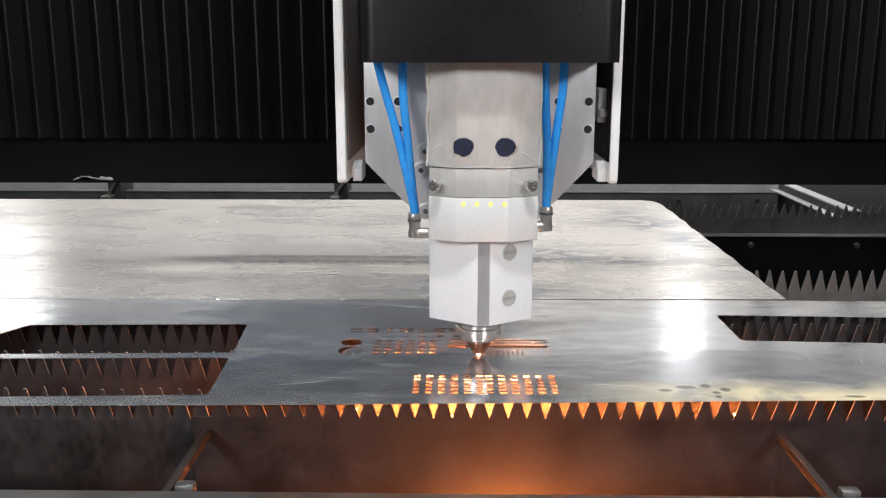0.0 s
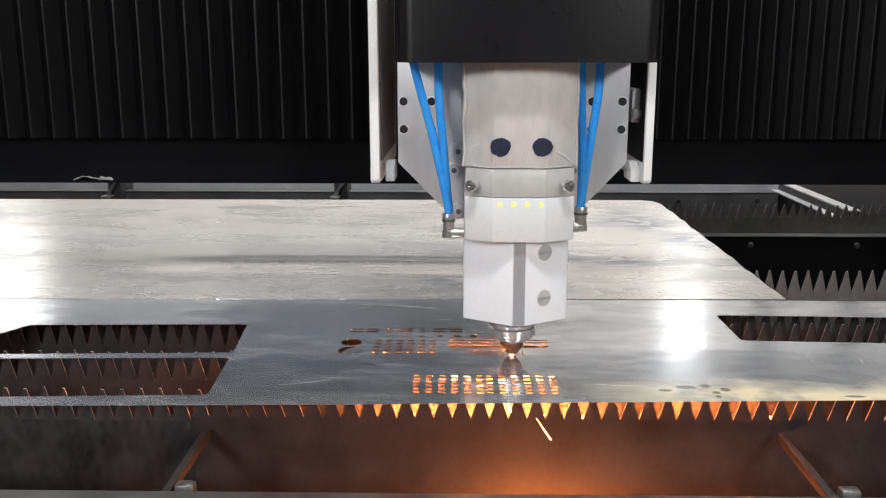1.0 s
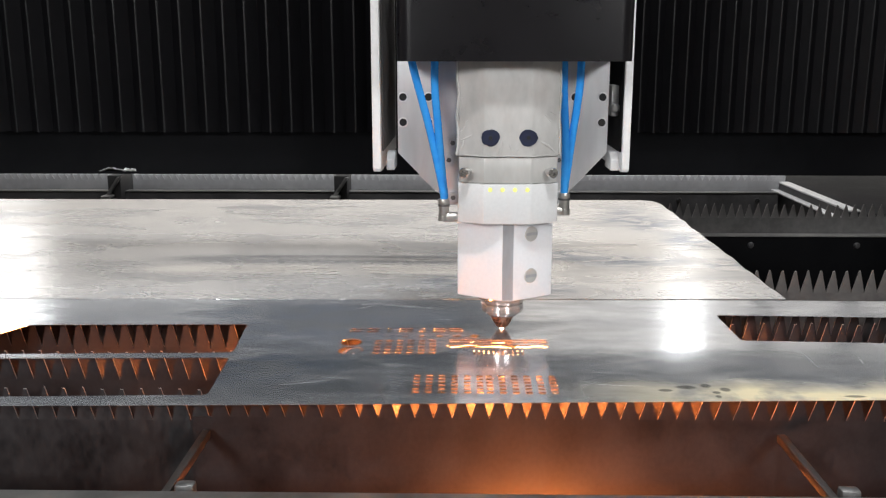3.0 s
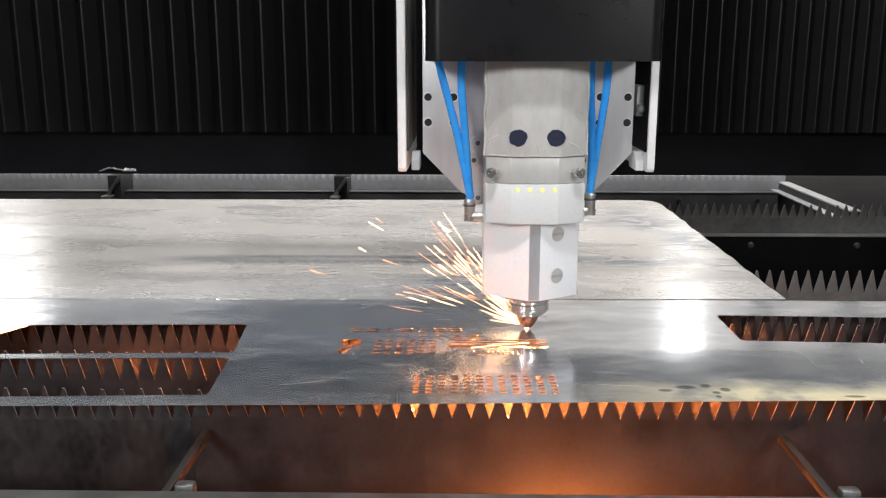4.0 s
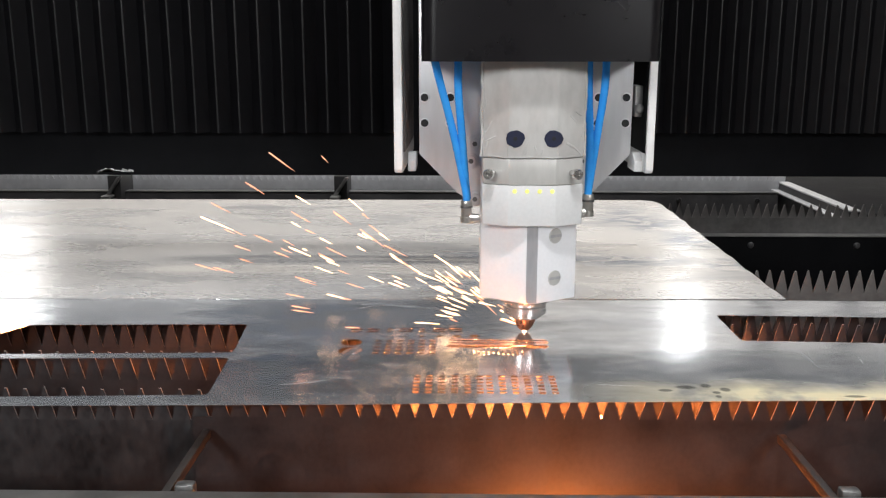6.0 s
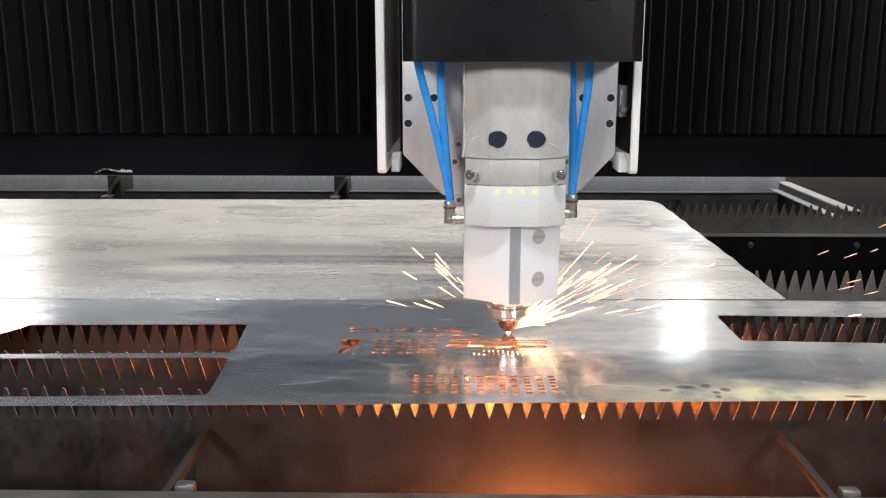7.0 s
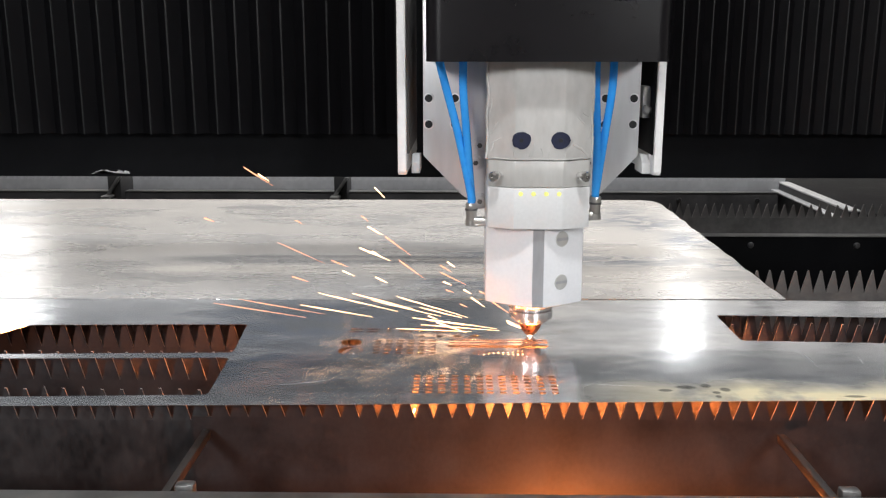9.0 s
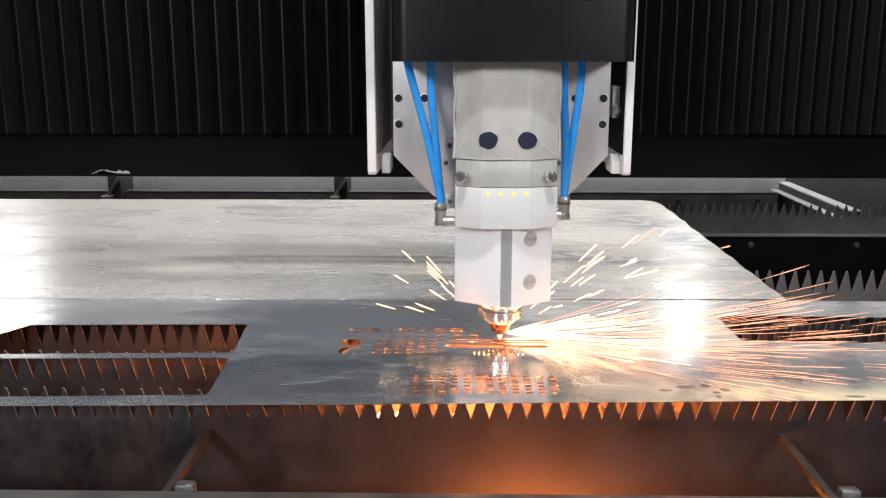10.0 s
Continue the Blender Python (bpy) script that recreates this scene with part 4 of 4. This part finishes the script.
CARR = carriage()
HEAD = laser_head()


# ---- sparks ----
def streak(length, r, name, material):
    """A thin spindle along x, blunt in front and drawn out behind."""
    bm = B()
    rows = [(-0.5, 0.12), (-0.2, 0.6), (0.2, 1.0), (0.46, 0.9), (0.5, 0.3)]
    rings = [[bm.verts.new((length * u, r * s * math.cos(k * 2.0944), r * s * math.sin(k * 2.0944))) for k in range(3)] for u, s in rows]
    for a, b in zip(rings, rings[1:]):
        for k in range(3):
            bm.faces.new((a[k], a[(k + 1) % 3], b[(k + 1) % 3], b[k]))
    bm.faces.new(rings[0])
    bm.faces.new(rings[-1])
    me = bpy.data.meshes.new(name)
    bm.to_mesh(me)
    bm.free()
    me.materials.append(material)
    return me


SPARKS = []
REST_Z = -0.60


def turned(d):
    return Vector((1, 0, 0)).rotation_difference(Vector(d).normalized()).to_matrix().to_4x4()


def spark_set(parent, count, seed, azim, elev, reach, lens, thick, start, windows, share, frames, mats, sag=0.02):
    """Sparks that fly out from the cut again and again within the windows of time, and lie under the tray between."""
    rng = random.Random(seed)
    meshes = [streak(l, thick, "spark", m) for l in lens for m in mats]
    for k in range(count):
        a, e = radians(rng.uniform(*azim)), radians(rng.uniform(*elev))
        d = Vector((math.cos(a) * math.cos(e), math.sin(a) * math.cos(e), math.sin(e)))
        far = rng.uniform(*reach)
        ob = new("spark", rng.choice(meshes))
        ob.parent = parent
        rest = Matrix.Translation((rng.uniform(-0.1, 0.1), rng.uniform(-0.1, 0.1), REST_Z)) @ turned(d)
        rows = [(0, rest)] if not (windows[0][0] <= 0) else []
        last = 0
        for w0, w1 in windows:
            if rng.random() > share:
                continue
            f = round(w0 * 30) + rng.randrange(0, frames[1])
            n = rng.randint(*frames)
            if f - 1 > last:
                rows.append(((f - 1) / 30, rest))
            while f + n <= round(w1 * 30) + 1:
                p0 = Vector(start) + d * 0.012
                p1 = Vector(start) + d * far
                mid = (p0 + p1) / 2 + Vector((0, 0, sag * 0.5))
                p1 = p1 - Vector((0, 0, sag))
                h = n // 2
                for ff, p in ((f, p0), (f + h, mid), (f + n, p1)):
                    if ff <= 300:
                        rows.append((ff / 30, Matrix.Translation(p) @ turned(d)))
                last = f + n
                f += n + 1
            if last + 1 < 300:
                rows.append(((last + 1) / 30, rest))
                last += 1
        if last < 299:
            rows.append((10, rest))
        SPARKS.append((ob, rows))


def spark_fan(parent, count, seed, azim, elev, reach, lens, thick, start, windows, faint=False, low=0.0015, near=0.09):
    """A spray of fine streaks that stands out from the cut, one rigid piece, dense at the cut and thin outside."""
    rng = random.Random(seed)
    bm = B()
    for k in range(count):
        a, e = radians(rng.uniform(*azim)), radians(rng.uniform(*elev))
        d = Vector((math.cos(a) * math.cos(e), math.sin(a) * math.cos(e), math.sin(e)))
        c = reach[0] + (reach[1] - reach[0]) * rng.random() ** 1.5
        ln = min(rng.uniform(*lens), 2 * c)
        s1 = d.cross(Vector((0, 0, 1))).normalized()
        s2 = d.cross(s1)
        mid = Vector(start) + d * c
        mid.z = max(mid.z - 0.25 * c * c, low + 0.0005)
        rings = []
        for u, w in ((-0.5, 0.25), (0.2, 1.0), (0.5, 0.35)):
            p = mid + d * (u * ln)
            p.z = max(p.z, low)
            rings.append([bm.verts.new(p + thick * w * (s1 * math.cos(q * 2.0944) + s2 * math.sin(q * 2.0944))) for q in range(3)])
        slot = 0 if c < near + rng.uniform(-0.05, 0.12) else 1
        for r0, r1 in zip(rings, rings[1:]):
            for q in range(3):
                bm.faces.new((r0[q], r0[(q + 1) % 3], r1[(q + 1) % 3], r1[q])).material_index = slot
    ob = part("spark_spray", bm, FAINT if faint else HOT, parent, "dense spray of fine glowing sparks")
    tagged(ob, kind="stuff")
    ob.data.materials.append(FAINT if faint else WARM)
    down = pose(0, 0, REST_Z)
    rows = []
    for w0, w1 in windows:
        f0, f1 = round(w0 * 30), round(w1 * 30)
        if f0 > 0:
            rows += [((f0 - 1) / 30, down)] if rows else [(0, down), ((f0 - 1) / 30, down)]
        for f in sorted({*range(f0, min(f1, 300), 3), min(f1, 300)}):
            rows.append((f / 30, pose(0, 0, 0.001 * ((f // 3) % 3), 0, 0, rng.uniform(-5, 5))))
            last = f
        if f1 < 299:
            rows.append(((last + 1) / 30, down))
        else:
            rows.append((10, pose(0, 0, 0)))
    if rows[-1][0] < 10:
        rows.append((10, down))
    SPARKS.append((ob, rows))


def bursts(*times):
    """Short windows round the given seconds."""
    return [(max(t - 0.04, 0), min(t + 0.04, 10)) for t in times]


def sparks():
    s = tagged(new("cutting_sparks"), "burst of glowing orange sparks flying from the cut", "sparks")
    big, small = bursts(5.5, 5.7, 5.9, 8.6), bursts(5.3, 5.5, 5.7, 5.9, 8.4, 8.6)
    # full bursts over the sheet
    spark_fan(s, 800, 21, (0, 360), (0, 13), (0.01, 0.38), (0.04, 0.12), 0.00033, (-0.045, -0.012, 0.008), big)
    spark_fan(s, 420, 22, (100, 260), (0, 22), (0.005, 0.17), (0.03, 0.08), 0.00042, (-0.03, -0.008, 0.008), small)
    # faint streaks added to fill in the burst's glowing haze
    spark_fan(s, 1100, 31, (0, 360), (0, 12), (0.02, 0.27), (0.05, 0.12), 0.0003, (-0.045, -0.012, 0.006), small, True)
    # the low fan thrown to one side, early on
    spark_fan(s, 290, 23, (152, 236), (0, 17), (0.03, 0.55), (0.06, 0.14), 0.0005, (0, 0, 0.006), bursts(0.8))
    spark_fan(s, 600, 32, (150, 230), (0, 15), (0.02, 0.34), (0.06, 0.14), 0.00035, (0, 0, 0.006), bursts(0.8), True)
    # fans blown out below the sheet and over the front rail
    spark_fan(s, 70, 33, (205, 335), (-34, -8), (0.10, 0.24), (0.03, 0.12), 0.0007, (0.01, -0.03, -0.02), bursts(0.4, 1.1), False, -0.2, 0.3)
    spark_fan(s, 14, 34, (200, 340), (-30, -6), (0.16, 0.34), (0.02, 0.05), 0.0008, (0.01, -0.03, -0.02), bursts(0.6, 0.8, 1.3, 3.8, 8.8), False, -0.2, 0.2)
    # to the free end of the sheet: a steep near spray, a thin one, long low streaks, far embers, a dense jet
    spark_fan(s, 70, 24, (-22, 30), (14, 52), (0.02, 0.17), (0.025, 0.06), 0.00045, (0.004, 0, 0.004), bursts(5.2, 6.5, 6.7, 6.8, 7.0, 7.2, 7.3, 7.5, 9.1, 9.3, 9.5, 9.7))
    spark_fan(s, 26, 35, (-20, 28), (10, 46), (0.06, 0.3), (0.012, 0.035), 0.0008, (0.004, 0, 0.004), bursts(4.8, 5.0, 6.3, 6.8, 7.1, 7.3, 7.5, 9.4, 9.5, 10.0), False, 0.0015, 0.2)
    spark_fan(s, 24, 36, (-4, 22), (6, 22), (0.03, 0.14), (0.06, 0.11), 0.0002, (0.004, 0, 0.004), bursts(4.5, 7.4, 7.6, 7.7, 9.9), False, 0.0015, -0.02)
    spark_fan(s, 64, 28, (-38, 6), (0, 12), (0.15, 0.54), (0.03, 0.09), 0.00042, (0.004, 0, 0.004), bursts(4.4, 4.6, 4.8, 5.0, 6.4, 6.9, 7.1, 7.5, 9.4, 10.0), False, 0.0015, 0.12)
    spark_fan(s, 10, 37, (-6, 24), (8, 22), (0.42, 0.62), (0.012, 0.024), 0.0008, (0, 0, 0.004), bursts(3.3, 4.2, 4.5, 4.7, 7.0, 7.4, 7.8, 9.5, 9.7), False, 0.0015, 0.1)
    spark_fan(s, 330, 25, (-40, 10), (1, 17), (0.005, 0.38), (0.03, 0.10), 0.00036, (0.004, 0, 0.004), [(9.96, 10.0)])
    # to the closed side: a steep near spray, short thick dashes, low dense streaks, a few long ones
    spark_fan(s, 60, 26, (130, 205), (12, 58), (0.02, 0.16), (0.03, 0.07), 0.00042, (-0.004, 0, 0.004), bursts(4.0, 6.3, 8.9, 9.2, 9.4))
    spark_fan(s, 12, 38, (140, 200), (16, 52), (0.07, 0.18), (0.02, 0.04), 0.0007, (-0.004, 0, 0.004), bursts(4.0, 4.4, 6.9, 7.0, 7.2, 7.3, 9.5, 10.0), False, 0.0015, 0.2)
    spark_fan(s, 66, 29, (140, 194), (6, 36), (0.07, 0.46), (0.014, 0.032), 0.0009, (-0.004, 0, 0.004), bursts(5.4, 5.5, 5.7, 6.0, 8.0, 8.2, 8.4, 8.5, 8.6, 8.8, 9.2), False, 0.0015, 0.24)
    spark_fan(s, 95, 27, (158, 200), (2, 20), (0.08, 0.42), (0.025, 0.07), 0.0007, (-0.004, 0, 0.004), bursts(5.6, 6.1, 8.1, 8.3, 8.5, 8.7), False, 0.0015, 0.3)
    spark_fan(s, 14, 30, (152, 192), (2, 18), (0.08, 0.36), (0.05, 0.11), 0.0006, (-0.004, 0, 0.004), bursts(5.6, 7.9, 9.0), False, 0.0015, 0.25)
    # single sparks on their way
    spark_set(s, 40, 1, (0, 360), (2, 14), (0.14, 0.36), (0.05, 0.08), 0.0006, (-0.02, -0.01, 0.006), [(5.45, 5.75), (8.5, 8.7)], 1.0, (2, 4), (WARM,))
    spark_set(s, 40, 2, (150, 222), (0, 16), (0.2, 0.62), (0.05, 0.08, 0.11), 0.0006, (0, 0, 0.006), [(0.7, 0.83)], 1.0, (3, 4), (HOT, WARM))
    spark_set(s, 22, 3, (-30, 18), (4, 22), (0.10, 0.45), (0.012, 0.022, 0.04), 0.0009, (0, 0, 0.006), [(4.1, 5.15), (6.25, 7.7), (9.35, 10.1)], 0.7, (5, 9), (HOT, WARM), 0.03)
    spark_set(s, 50, 4, (140, 195), (8, 38), (0.06, 0.45), (0.012, 0.022, 0.04), 0.0009, (0, 0, 0.006), [(3.85, 4.15), (5.3, 6.3), (7.85, 9.3)], 0.75, (5, 9), (HOT, WARM), 0.03)
    spark_set(s, 16, 5, (200, 340), (-28, -4), (0.22, 0.5), (0.04, 0.07), 0.0009, (0, -0.02, -0.02), [(0.3, 0.46), (0.56, 0.88), (0.96, 1.4), (3.7, 3.95), (5.4, 5.75)], 0.7, (3, 5), (HOT, WARM))
    return s


def molten_spray():
    """The spray of molten metal below the sheet, blown into the tray and splashing between the slats."""
    m = tagged(new("molten_spray"), "glowing orange spray of molten metal below the sheet", "sparks")
    rng = random.Random(9)
    meshes = [streak(l, 0.0022, "droplet_streak", MOLTEN) for l in (0.03, 0.05)]
    for k in range(24):
        ob = new("droplet_streak", rng.choice(meshes))
        ob.parent = m
        x, y, z = rng.gauss(0, 0.02 if k < 14 else 0.035), rng.uniform(-0.02, 0.015), rng.uniform(-0.3, -0.06) if k < 14 else rng.uniform(-0.115, -0.09)
        ob.matrix_local = Matrix.Translation((x, y, z)) @ turned((rng.uniform(-0.5, 0.5), rng.uniform(-0.4, 0.1), -1))
    # splashes thrown along the channels between the slats and into the tray in front
    p = tagged(new("molten_splash"), "glowing orange splashes of molten metal between the slats", "sparks")
    q = tagged(new("molten_splash"), "glowing orange splashes thrown along the channel below the head", "sparks")
    a = tagged(new("molten_splash"), "glowing orange splashes thrown far along the rear channel", "sparks")
    for k in range(80):
        ob = new("droplet_streak", rng.choice(meshes))
        ob.parent = a if k >= 66 else q if 18 <= k < 45 else p
        if k >= 66:
            x, y, z = rng.gauss(-0.22, 0.14), rng.uniform(1.02, 1.07), rng.uniform(-0.115, -0.08)
        elif k < 36:
            x, y, z = max(rng.gauss(0.03, 0.15), -0.16 + 0.002 * k), rng.uniform(0.905, 0.945), rng.uniform(-0.105, -0.065)
        elif k < 45:
            x, y, z = rng.gauss(0, 0.09), rng.uniform(1.025, 1.05), rng.uniform(-0.12, -0.07)
        else:
            x, y, z = rng.gauss(0.04, 0.085), rng.uniform(0.735, 0.775), rng.uniform(-0.26, -0.20)
        ob.matrix_local = Matrix.Translation((x, y, z)) @ turned((rng.uniform(-0.5, 0.5), rng.uniform(-0.4, 0.1), -1))
    # hot slag hanging under the slots that are being cut
    thin = [streak(l, 0.0008, "droplet_streak", SLAG) for l in (0.02, 0.035)]
    for k in range(24):
        ob = new("droplet_streak", rng.choice(thin))
        ob.parent = m
        ob.matrix_local = Matrix.Translation((-0.075 + 0.0056 * k + rng.uniform(-0.004, 0.004), rng.uniform(-0.012, 0.018), rng.uniform(-0.034, -0.02))) @ turned((rng.choice((-1, 1)), rng.uniform(-0.2, 0.2), rng.uniform(-0.12, 0.05)))
    return m, p, q, a


SPRAY, SPLASH, SPLASH_CHANNEL, SPLASH_FAR = molten_spray()
SPARK = sparks()
FL = part("cutting_flame", lathe(B(), [(0.0004, 0.0026), (0.0009, 0.0014), (0.0017, 0.0007), (0.0026, 0.0004), (0.0012, 0.0)], (0, 0, 0), "z", 14), FLAME)
tagged(FL, "small bright flame at the cut under the nozzle", "flame")


def motions():
    head = [(t, pose(x, y, 0.0015 + z)) for t, x, y, z in PATH]
    walk(HEAD, head)
    walk(CARR, [(t, pose(x, y, 0)) for t, x, y, z in PATH])
    walk(GANTRY, [(t, pose(0, y, 0)) for t, x, y, z in PATH])
    walk(BELLOW, [(t, pose(0, y + 0.32, 0.2185)) for t, x, y, z in PATH])
    for ob, u, end, off in FOLDS:
        walk(ob, [(t, pose((x + off) * (1 - u) + end * u, 0, 0)) for t, x, y, z in PATH])
    walk(SPARK, [(t, pose(x, y, 0)) for t, x, y, z in PATH])
    # the beam is off while the head travels to the next line
    off = lambda t: 1.55 < t < 2.6
    rows = []
    for t, x, y, z in PATH:
        if t == 1.5:
            rows.append((1.43, 0.0697, y, 0.0))
        rows.append((t, x, y, -0.55 if off(t) else -0.05 if t == 1.5 else 0.0))
        if t == 2.4:
            rows.append((2.61, x, y, -0.55))
            rows.append((2.67, x, y, 0.0))
    walk(SPRAY, [(t, pose(x, y, z)) for t, x, y, z in rows])
    walk(SPLASH, [(t, pose(x, 0, -0.55 if t == 1.5 else z)) for t, x, y, z in rows])
    walk(SPLASH_CHANNEL, [(t, pose(x, 0.12 if t > 1.7 else 0, z)) for t, x, y, z in rows])
    walk(SPLASH_FAR, [(t, pose(x, 0, min(z, -0.55 if t < 2.62 else 0.0 if t < 4.2 or 7.9 < t < 8.4 else -0.025))) for t, x, y, z in rows])
    walk(FL, [(t, pose(x, y, 0.018 + zz if off(t) else 0.0)) for t, x, y, zz in PATH])
    for ob, rows in SPARKS:
        walk(ob, rows)


motions()
